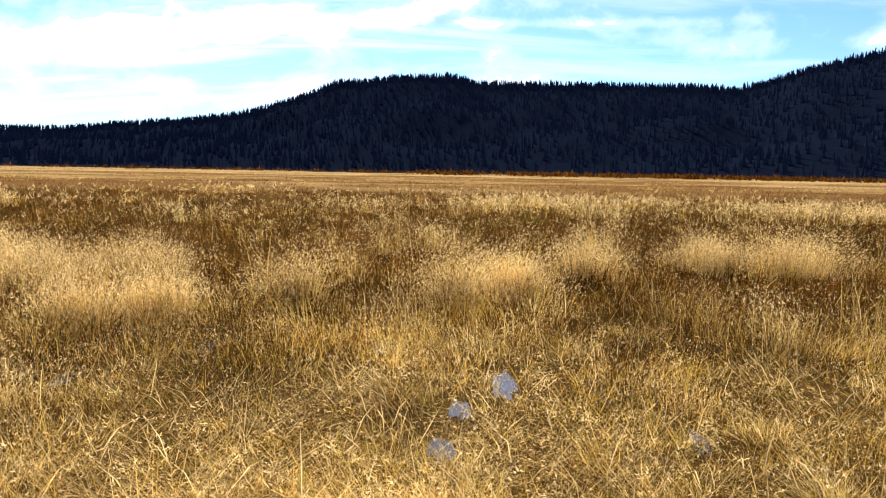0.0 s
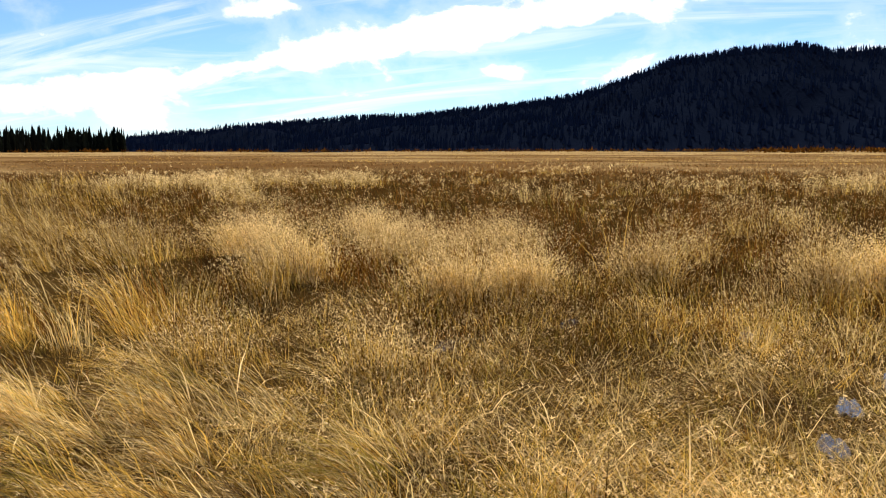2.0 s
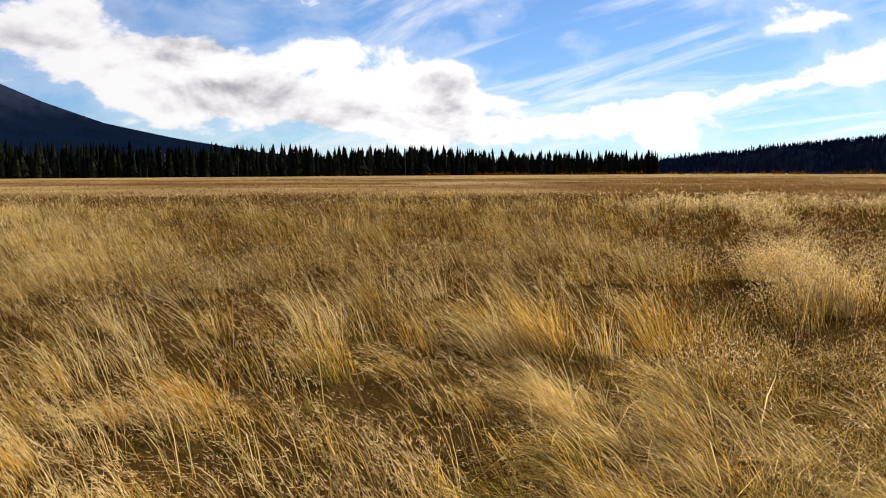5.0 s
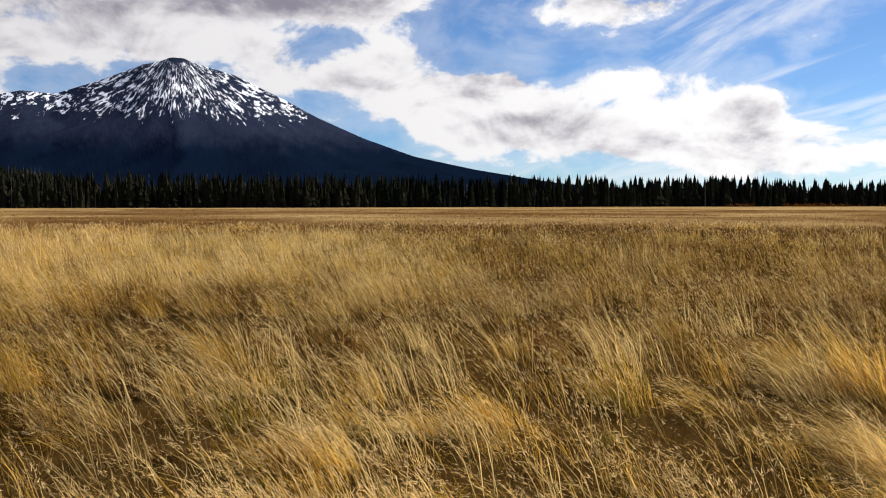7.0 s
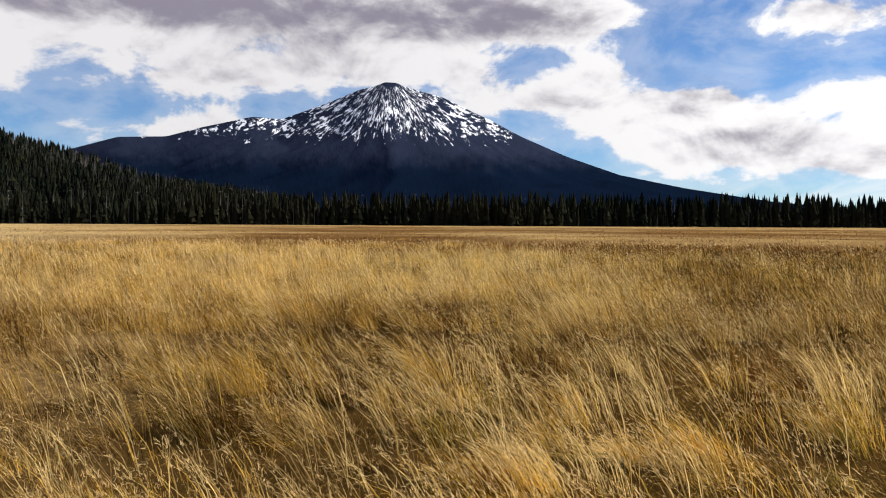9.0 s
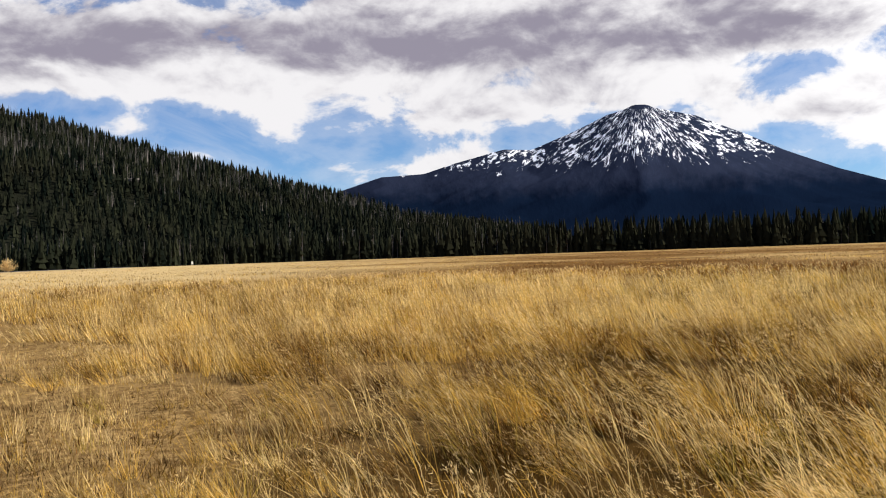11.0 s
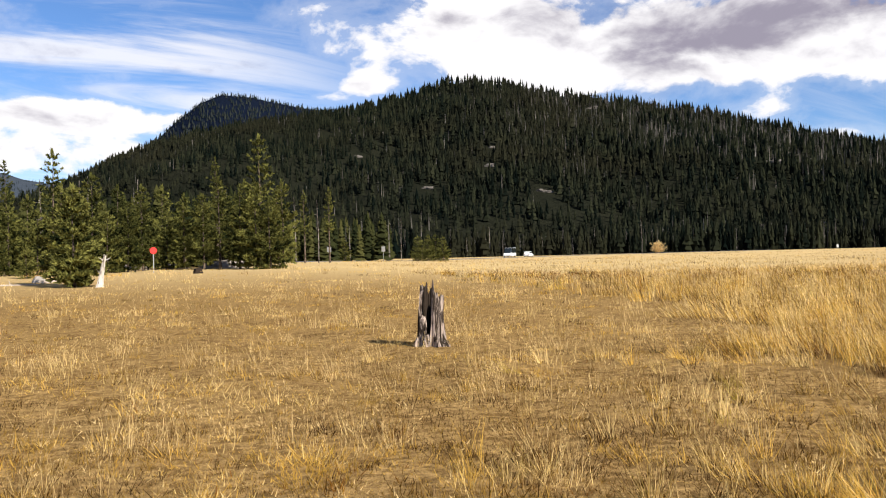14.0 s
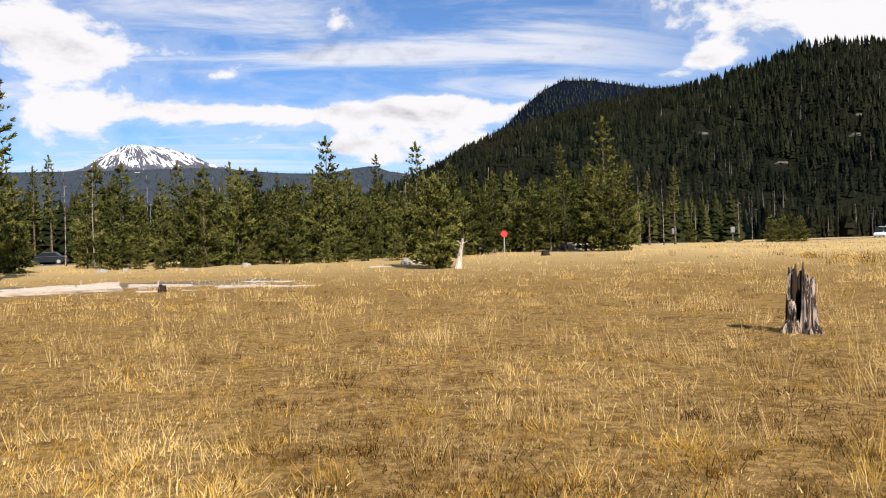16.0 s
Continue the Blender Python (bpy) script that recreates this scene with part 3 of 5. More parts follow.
def belt_woods():
    """The flat wood along the far side of the meadow."""
    n = 8200
    a = rng.uniform(42.3, 166, n)
    edge = np.interp(a, [42, 46, 55, 70, 85, 110, 140, 150, 166], [930, 900, 720, 520, 420, 385, 345, 335, 322])
    d = edge + rng.uniform(0, 1, n) ** 1.6 * 110
    x, y = -np.sin(np.radians(a)) * d, np.cos(np.radians(a)) * d
    k = rng.integers(0, 2, n)
    dead = rng.uniform(0, 1, n) < 0.08 + 0.10 * sstep(84, 96, a)
    k[dead] = rng.integers(2, 4, dead.sum())
    h = np.interp(a, [42, 50, 57, 70, 85, 110, 125, 150], [27, 24, 25, 20, 18, 16, 12.5, 13]) * np.where(rng.uniform(0, 1, n) < 0.7, rng.uniform(0.35, 0.75, n), rng.uniform(0.7, 1.06, n))
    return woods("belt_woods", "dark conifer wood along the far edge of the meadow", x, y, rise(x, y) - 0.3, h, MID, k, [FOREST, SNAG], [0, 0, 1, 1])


belt_woods()

# ---- grass ----
WIND = math.atan2(-0.99, -0.15)      # the wind blows this way over the meadow
# standing water in the trodden marsh: x, y, half length, half width
POOLS = [(0.60, 6.30, 0.09, 0.60), (0.15, 4.85, 0.08, 0.28), (1.27, 6.2, 0.05, 0.4), (-2.6, 6.3, 0.10, 0.25), (-1.85, 7.4, 0.10, 0.2),
         (-0.40, 7.75, 0.08, 0.4), (1.65, 5.1, 0.06, 0.3), (0.27, 5.6, 0.07, 0.32)]
# hollows between the tussocks where the dark ground shows: x, y, radius
HOLLOWS = [(-6.5, 1.8, 0.42), (-5.8, -2.64, 0.36), (-8.6, -4.4, 0.5), (-5.3, 1.1, 0.3), (-7.0, -2.9, 0.4), (-8.0, 0.6, 0.5), (-4.3, 0.9, 0.3),
           (-4.6, 7.6, 0.6), (-5.0, 4.6, 0.4), (-2.6, 3.3, 0.3), (-4.4, 2.3, 0.35), (-6.4, -3.4, 0.35), (-7.5, -1.2, 0.35), (1.8, 4.9, 0.3), (0.0, 5.3, 0.35)]


# pale tussocks that stand out: x, y, radius
CLUMPS = [(-1.55, 9.6, 0.30), (-2.75, 9.0, 0.34), (-4.9, 10.9, 0.75), (-3.9, 11.6, 0.5), (0.3, 9.9, 0.28), (1.0, 10.6, 0.4), (5.6, 13.6, 0.7), (4.4, 14.2, 0.5), (-8.7, 9.7, 0.8), (-7.4, 10.6, 0.5), (2.2, 12.5, 0.4), (-6.4, 12.5, 0.6),
          (-4.07, 4.38, 0.22), (-8.9, 4.9, 0.6), (-8.6, 2.1, 0.5), (-9.8, 6.4, 0.8), (-7.4, -3.6, 0.4), (-6.2, -4.4, 0.35), (-10.5, 3.4, 0.7), (-12.0, 8.0, 0.9), (-3.3, 8.3, 0.25), (-5.4, 8.6, 0.4)]


def wetness(x, y, pools=POOLS):
    q = np.full(np.shape(x), 9.0)
    for p in pools:
        q = np.minimum(q, np.hypot((x - p[0]) / p[2], (y - p[1]) / p[-1]))
    return q


def blades(base, h, lean, toward, width, face, mat, fine):
    """Bent tapering blades: five corners each, or three where fine is off."""
    n = len(h)
    s, c = np.sin(lean), np.cos(lean)
    d = np.stack([np.cos(toward), np.sin(toward)], 1)
    w = np.stack([np.cos(face), np.sin(face), np.zeros(n)], 1) * (width / 2)[:, None]
    mid = np.concatenate([d * (h * s * 0.36)[:, None], (h * (0.46 * c + 0.07))[:, None]], 1) + base
    tip = np.concatenate([d * (h * s)[:, None], (h * c)[:, None]], 1) + base
    limp = (rng.uniform(0, 1, n) < 0.3) * rng.uniform(0.1, 0.5, n)
    tip[:, 2] = np.maximum(tip[:, 2] - limp * h * 0.5, base[:, 2] + 0.015)
    tip[:, :2] += d * (limp * h * 0.35)[:, None]
    if fine:
        v = np.stack([base - w * 0.8, base + w * 0.8, mid + w, mid - w, tip], 1).reshape(-1, 3)
        k = (np.arange(n) * 5)[:, None, None]
        t = (np.array([[0, 1, 2], [0, 2, 3], [3, 2, 4]])[None] + k).reshape(-1, 3)
        return v, t, np.repeat(mat, 3), mid, tip
    v = np.stack([base - w, base + w, tip], 1).reshape(-1, 3)
    return v, np.arange(3 * n).reshape(-1, 3), mat, mid, tip


def plumes(mid, tip, count, spread, size, mat, slim=0.25, loose=0.5):
    """Loose seed heads: small slips scattered along the top of each stalk."""
    n = len(tip)
    u = rng.uniform(0.6, 1.06, (n, count, 1))
    p = mid[:, None] * (1 - u) + tip[:, None] * u
    p = p + rng.normal(0, 1, (n, count, 3)) * (spread * (1.3 - u) * 1.8)
    p = p.reshape(-1, 3)
    sz = np.repeat(size, count)[:, None]
    ax = np.repeat(tip - mid, count, 0)
    ax = ax / (np.linalg.norm(ax, axis=1, keepdims=True) + 1e-9) + rng.normal(0, loose, p.shape)
    side = np.cross(ax, rng.normal(0, 1, p.shape))
    side /= np.linalg.norm(side, axis=1, keepdims=True) + 1e-9
    v = np.stack([p - side * sz * slim, p + side * sz * slim, p + ax * sz], 1).reshape(-1, 3)
    t = np.arange(len(p) * 3).reshape(-1, 3)
    return v, t, np.full(len(p), mat)


class Heap:
    """Collects pieces for one object."""

    def __init__(self):
        self.v, self.t, self.m, self.k, self.n = [], [], [], [], 0

    def add(self, v, t, m, tone):
        self.k.append(np.repeat(tone, len(v) // len(tone)))
        self.v.append(v)
        self.t.append(t + self.n)
        self.m.append(m)
        self.n += len(v)

    def build(self, name, label):
        ob = big_mesh(name, np.concatenate(self.v), np.concatenate(self.t), GRASSES, np.concatenate(self.m), tone=np.concatenate(self.k))
        return tagged(ob, label, "grass", kind="stuff")


def scatter(n, r0, r1, a0=-32.0, a1=202.0, k=0.5):
    a = rng.uniform(a0, a1, n)
    r = (r0 ** -k + rng.uniform(0, 1, n) * (r1 ** -k - r0 ** -k)) ** (-1 / k)
    return a, r, -np.sin(np.radians(a)) * r, np.cos(np.radians(a)) * r


def zones(a, r, x, y):
    """Which of trodden marsh, brown stand, windblown stand and short turf grows at a place."""
    j = waves(x, y, 3.0, 51)
    edge = np.interp(r, [1, 5.6, 12, 30, 60, 140], [108, 114, 124, 137, 148, 153]) + j * 3
    short = a > edge
    trod = (~short) & (a < 56 + j * 8) & (r < 7.0 + j * 0.6 + 1.5 * waves(x, y, 1.3, 52))
    brown = (~short) & (~trod) & (a < 42 + j * 5)
    wind = ~(short | trod | brown)
    return trod, brown, wind, short


def dry_far(a, r, x, y):
    """Where the far meadow is pale rather than brown, about -1 to 1."""
    t = 0.55 * waves(x, y, 34, 73) + 0.3 * waves(x, y, 9, 74)
    west = np.where((r > 31) & (r < 44), 0.5, np.where(r < 92, -0.75, np.where(r < 240, 0.25, 0.1)))
    mid = np.where(r > 270, 0.7, -0.8)
    east = np.where((r > 46) & (r < 66), 0.0, 0.75)
    return t + np.where(a < 46, west, np.where(a < 103, mid, east))


def pick(c, m):
    return tuple(q[m] for q in c)


def tussocks(heap, c, per, rad, h, lean, toward, fan, jit, width, mat, stray=0.2, heads=None, coarse=0.00050, fine=24.0, headmat=4, tint=0.0, grain=1.0, gain=1.4):
    """Tufts of blades that share a lean and a kind; heads: share of blades, slips a head, spread, size."""
    a, r, x, y = c
    tints = np.zeros(len(a)) + tint
    soft = 1 - 0.40 * sstep(8, 24, r)
    body = np.clip(0.46 + soft * 0.50 * waves(x, y, 0.45, 43) + 0.30 * waves(x, y, 2.6, 44) + (0.35 + 0.65 * soft) * rng.normal(0, 0.30, len(x)), 0, 1)
    for near in (True, False):
        sel = np.flatnonzero((r < fine) == near)
        if not len(sel):
            continue
        i = np.repeat(sel, per)
        n = len(i)
        q = rng.normal(0, 1, (n, 2))
        bx, by = x[i] + q[:, 0] * rad[i], y[i] + q[:, 1] * rad[i]
        base = np.stack([bx, by, rise(bx, by) - 0.01], 1)
        lv = np.stack([np.cos(toward[i]), np.sin(toward[i])], 1) * lean[i][:, None] + q * fan + rng.normal(0, 1, (n, 2)) * jit
        ll = np.minimum(np.hypot(lv[:, 0], lv[:, 1]), 1.5)
        tt = np.arctan2(lv[:, 1], lv[:, 0])
        hh = h[i] * (1.1 - 0.6 * rng.uniform(0, 1, n) ** 1.5)
        ww = np.maximum(width, coarse * r[i]) * rng.uniform(0.5, 1.5, n)
        mm = mat[i].copy()
        swap = rng.uniform(0, 1, n) < stray
        mm[swap] = rng.integers(0, 4, swap.sum())
        hue = np.clip(0.82 * body[i] + 0.58 * grain * rng.uniform(0, 1, n) ** 2.2 + 0.16 * (1 - grain) - 0.19 + tints[i], -0.5, 1.5)
        hue = np.clip(0.43 + gain * (hue - 0.43), 0, 1)
        v, t, m, mid, tip = blades(base, hh, ll, tt, ww, rng.uniform(0, 2 * np.pi, n), mm, near)
        heap.add(v, t, m, hue)
        if heads is not None:
            share, count, spread, size, slim, loose = heads
            k = np.flatnonzero(rng.uniform(0, 1, n) < share[i])
            if len(k):
                heap.add(*plumes(mid[k], tip[k], count, spread, np.maximum(size, 0.0012 * r[i][k] * (0.25 / slim) ** 0.5), headmat, slim, loose), np.clip(hue[k] + 0.1, 0, 1))


def choose(n, **shares):
    order = ("straw", "gold", "brown", "olive", "head")
    p = np.array([shares.get(k, 0.0) for k in order])
    return rng.choice(5, n, p=p / p.sum())


def grow_trodden():
    heap = Heap()
    # thatch lying flat
    c = scatter(15000, 2.0, 10, -34, 72, 0.3)
    c = pick(c, zones(c[0], c[1] - 1.2, c[2], c[3])[0] & (wetness(c[2], c[3]) > 0.95) & (wetness(c[2], c[3], HOLLOWS) > 0.75))
    a, r, x, y = c
    c = pick(c, waves(x, y, 0.55, 60) + rng.uniform(-0.3, 0.3, len(x)) > -0.45)
    a, r, x, y = c
    n = len(a)
    flow = np.where(rng.uniform(0, 1, n) < 0.6, np.pi, 0.0) + waves(x, y, 1.6, 61) * 0.9
    lock = waves(x, y, 0.7, 62)
    lean = np.clip(1.30 + 0.20 * lock + rng.normal(0, 0.16, n), 0.7, 1.52)
    h = (rng.uniform(0.12, 0.36, n) + 0.18 * sstep(20, 42, a)) * (1 + 0.4 * np.clip(waves(x, y, 0.55, 60), -1, 1))
    tone = waves(x, y, 0.6, 63) + 0.25
    green = waves(x, y, 0.8, 64) > 0.8
    mat = np.where(green, choose(n, olive=0.7, gold=0.3), np.where(tone > 0.1, choose(n, straw=0.72, gold=0.28), choose(n, straw=0.40, gold=0.40, brown=0.10, olive=0.10)))
    swept = a + 6 * waves(x, y, 1.2, 65) > 31
    for lying in (True, False):
        k = np.flatnonzero((swept == lying) & (~swept | (waves(x, y, 0.8, 66) + rng.uniform(-0.3, 0.3, n) > 0.0)))
        d = pick(c, k)
        if lying:                         # long locks laid over by the wind
            tussocks(heap, d, 20, rng.uniform(0.03, 0.09, len(k)), rng.uniform(0.22, 0.58, len(k)), np.clip(lean[k] - 0.05, 0.8, 1.46), np.radians(np.interp(d[0], [18, 26, 60], [-165, -148, -112])) + 0.5 * waves(d[2], d[3], 1.0, 86) + rng.normal(0, 0.30, len(k)), 0.12, 0.26, 0.0040,
                     np.where(mat[k] == 2, 1, mat[k]), 0.16, (np.full(len(k), 0.10), 5, 0.016, 0.016, 0.14, 0.8), fine=6.0, tint=0.05 + 0.28 * waves(d[2], d[3], 0.6, 67), grain=1.5)
        else:
            tussocks(heap, d, 17, rng.uniform(0.05, 0.13, len(k)), h[k], lean[k], flow[k] + rng.normal(0, 0.5, len(k)), 0.22, 0.45, 0.0040, mat[k], 0.15, (np.full(len(k), 0.10), 5, 0.02, 0.012, 0.3, 1.0), fine=3.6, tint=0.21, grain=1.6)
    # short tufts standing up through it, greenish in places
    c = scatter(2300, 2.0, 9.5, -34, 66, 0.3)
    c = pick(c, zones(c[0], c[1] - 0.8, c[2], c[3])[0] & (wetness(c[2], c[3]) > 1.0))
    a, r, x, y = c
    n = len(a)
    tussocks(heap, c, 24, rng.uniform(0.02, 0.06, n), rng.uniform(0.07, 0.20, n), rng.uniform(0.1, 0.7, n), WIND + rng.normal(0, 1.2, n), 0.35, 0.3, 0.0032, choose(n, straw=0.2, gold=0.4, olive=0.3, brown=0.1), 0.1, fine=4.0)
    # long pale straws lying about, some in arched sheaves
    c = scatter(1700, 2.0, 8.5, -36, 66, 0.3)
    c = pick(c, zones(*c)[0])
    n = len(c[0])
    tussocks(heap, c, 4, np.full(n, 0.08), rng.uniform(0.15, 0.42, n), rng.uniform(1.05, 1.5, n), np.where(rng.uniform(0, 1, n) < 0.5, 0.0, np.pi) + rng.normal(0, 0.6, n), 0.15, 0.35, 0.0058, np.full(n, 4), 0.0, tint=0.25)
    heap.build("trodden_grass", "wet yellow grass trodden flat around small pools")


def is_blond(a, r, x, y):
    t1 = waves(x, y, 1.5, 71) + 0.5 * waves(x, y, 5, 72)
    t2 = waves(x, y, 5.0, 77) + 0.4 * waves(x, y, 1.6, 78)
    return np.where(r < 14, t1 > 1.45 + 0.3 * (a < -9), np.where(r < 31, t2 > 1.25 + 0.15 * (a < -4), dry_far(a, r, x, y) > 0.2)) | (wetness(x, y, CLUMPS) < 1)


def grow_brown():
    heap = Heap()
    # dark stems
    c = scatter(8200, 5.2, 60, -36, 60, 0.5)
    c = pick(c, zones(*c)[1] & (wetness(c[2], c[3], HOLLOWS) > 0.9))
    c = pick(c, ~is_blond(*c) | (rng.uniform(0, 1, len(c[0])) < 0.3))
    a, r, x, y = c
    c = pick(c, ~((waves(x, y, 0.9, 70) + rng.uniform(-0.4, 0.4, len(x)) < -0.75) & (r < 18)))
    a, r, x, y = c
    n = len(a)
    h = rng.uniform(0.28, 0.56, n) * (1 + 0.30 * waves(x, y, 1.2, 75)) * (0.5 + 0.5 * sstep(6.2, 10, r))
    near = r < 10
    mat = np.where(near, choose(n, brown=0.34, gold=0.38, olive=0.10, straw=0.18), choose(n, brown=0.93, gold=0.03, olive=0.04))
    tussocks(heap, c, 24, rng.uniform(0.05, 0.14, n) + 0.006 * r, h, np.where(near, rng.uniform(0.1, 0.9, n), 0.25), WIND + rng.normal(0, 0.3, n) + near * rng.normal(0, 1.0, n), 0.18, 0.27, 0.0036, mat, 0.06,
             (np.full(n, 0.07) + 0.13 * near, 6, 0.045, 0.010, 0.3, 1.0), 0.00042, 12, 4, -0.08 - 0.12 * (1 - sstep(-12, 2, a)) * sstep(7, 10, r))
    # pale feathery clumps standing out of it
    c = scatter(11500, 5.6, 31, -36, 62, 0.1)
    c = pick(c, zones(*c)[1])
    c = pick(c, is_blond(*c))
    a, r, x, y = c
    n = len(a)
    h = rng.uniform(0.38, 0.82, n) * (1 + 0.2 * waves(x, y, 0.7, 76)) * (0.65 + 0.35 * sstep(6.5, 9, r))
    tussocks(heap, c, 14, rng.uniform(0.05, 0.16, n), h, rng.uniform(0.05, 0.5, n), WIND + rng.normal(0, 0.5, n), 0.20, 0.18, 0.0034, choose(n, straw=0.35, gold=0.65), 0.05,
             (np.full(n, 0.7), 7, 0.070, 0.014, 0.26, 1.0), 0.00040, 11)
    # the thickest of them
    for cx, cy, cr in CLUMPS:
        if az_of(cx, cy) > 38:
            continue
        m = int(26 + 60 * cr)
        q = rng.normal(0, 0.5, (m, 2)) * cr
        x, y = cx + q[:, 0], cy + q[:, 1]
        c = (az_of(x, y), np.hypot(x, y), x, y)
        h = rng.uniform(0.45, 0.85, m) * (1.05 - 0.35 * np.hypot(q[:, 0], q[:, 1]) / cr) * (0.5 + 0.5 * sstep(4.5, 9, c[1]))
        tussocks(heap, c, 18, np.full(m, 0.09), h, rng.uniform(0.1, 0.5, m), WIND + rng.normal(0, 0.5, m), 0.24, 0.16, 0.0034, choose(m, straw=0.6, gold=0.4), 0.0,
                 (np.full(m, 0.8), 7, 0.07, 0.015, 0.26, 1.0), 0.00040, 11, 4, 0.2)
    # pale bands further out
    c = scatter(2600, 30, 62, -36, 62, 0.4)
    c = pick(c, zones(*c)[1])
    c = pick(c, is_blond(*c))
    a, r, x, y = c
    n = len(a)
    tussocks(heap, c, 12, rng.uniform(0.1, 0.2, n) + 0.005 * r, rng.uniform(0.42, 0.66, n), np.full(n, 0.22), np.full(n, WIND), 0.16, 0.14, 0.0036, choose(n, straw=0.4, gold=0.6), 0.05,
             (np.full(n, 0.7), 7, 0.05, 0.0105, 0.3, 1.0), 0.00042, 11)
    # low cover far out
    c = scatter(4600, 50, 900, -36, 60, 0.5)
    c = pick(c, zones(*c)[1])
    a, r, x, y = c
    n = len(a)
    blond = is_blond(*c)
    tussocks(heap, c, 16, 0.1 + 0.009 * r, rng.uniform(0.12, 0.30, n), np.full(n, 0.2), np.full(n, WIND), 0.15, 0.12, 0.004, np.where(blond, choose(n, straw=0.45, gold=0.45, brown=0.1), choose(n, brown=0.97, gold=0.03)), 0.03, None, 0.00040, 0)
    heap.build("brown_grass", "tall brown marsh grass with pale feathery seed heads")


def golden_kind(c):
    a, r, x, y = c
    n = len(a)
    tone = waves(x, y, 1.3, 83) + 0.7 * waves(x, y, 7, 84) * (r < 40)
    tone = tone + 1.3 * sstep(13, 20, r) * sstep(68, 92, a) - 0.55 * np.exp(-((r - 9.5) / 4) ** 2) * sstep(55, 70, a) * (1 - sstep(112, 124, a))
    tone = tone - 0.35 * sstep(86, 102, a) * (1 - sstep(7, 12, r)) + 0.7 * (1 - sstep(62, 84, a)) * (1 - sstep(7, 12, r)) + 0.6 * sstep(108, 118, a) * (1 - sstep(7, 12, r))
    tone = np.where(r > 42, dry_far(a, r, x, y), tone)
    tone = tone + 2.0 * (wetness(x, y, CLUMPS) < 1)
    red, pale = tone < -0.40, tone > 0.5
    mat = np.where(red, np.where(r > 40, choose(n, brown=0.9, gold=0.1), choose(n, brown=0.40, gold=0.60)), np.where(pale, choose(n, straw=0.58, gold=0.42), choose(n, straw=0.14, gold=0.66, brown=0.12, olive=0.08)))
    mat = np.where((r < 7.5) & ~red & ~pale, choose(n, straw=0.30, gold=0.42, olive=0.24, brown=0.04), mat)
    lean = 0.66 + 0.26 * waves(x, y, 1.6, 85) + 0.34 * (1 - sstep(4, 9, r)) - 0.32 * sstep(8, 30, r) + rng.normal(0, 0.24, n) * (1 - 0.5 * sstep(10, 20, r))
    toward = WIND + 0.45 * waves(x, y, 1.4, 86) + rng.normal(0, 0.42, n) * (1 - 0.5 * sstep(10, 20, r))
    return mat, red, np.clip(lean, 0.1, 1.35), toward


def light_tint(a, r):
    """Light put into the blade tone: lighter or darker by bearing and distance."""
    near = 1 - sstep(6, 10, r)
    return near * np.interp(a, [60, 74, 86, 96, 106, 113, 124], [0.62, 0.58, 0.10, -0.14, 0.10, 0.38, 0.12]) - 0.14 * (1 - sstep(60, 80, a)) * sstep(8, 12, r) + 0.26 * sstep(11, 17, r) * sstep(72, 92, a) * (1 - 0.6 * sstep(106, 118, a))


def mound(x, y):
    """Where the tussocks stand thick and high, about -1 to 1."""
    return waves(x, y, 1.1, 81) + 0.45 * waves(x, y, 3.5, 82)


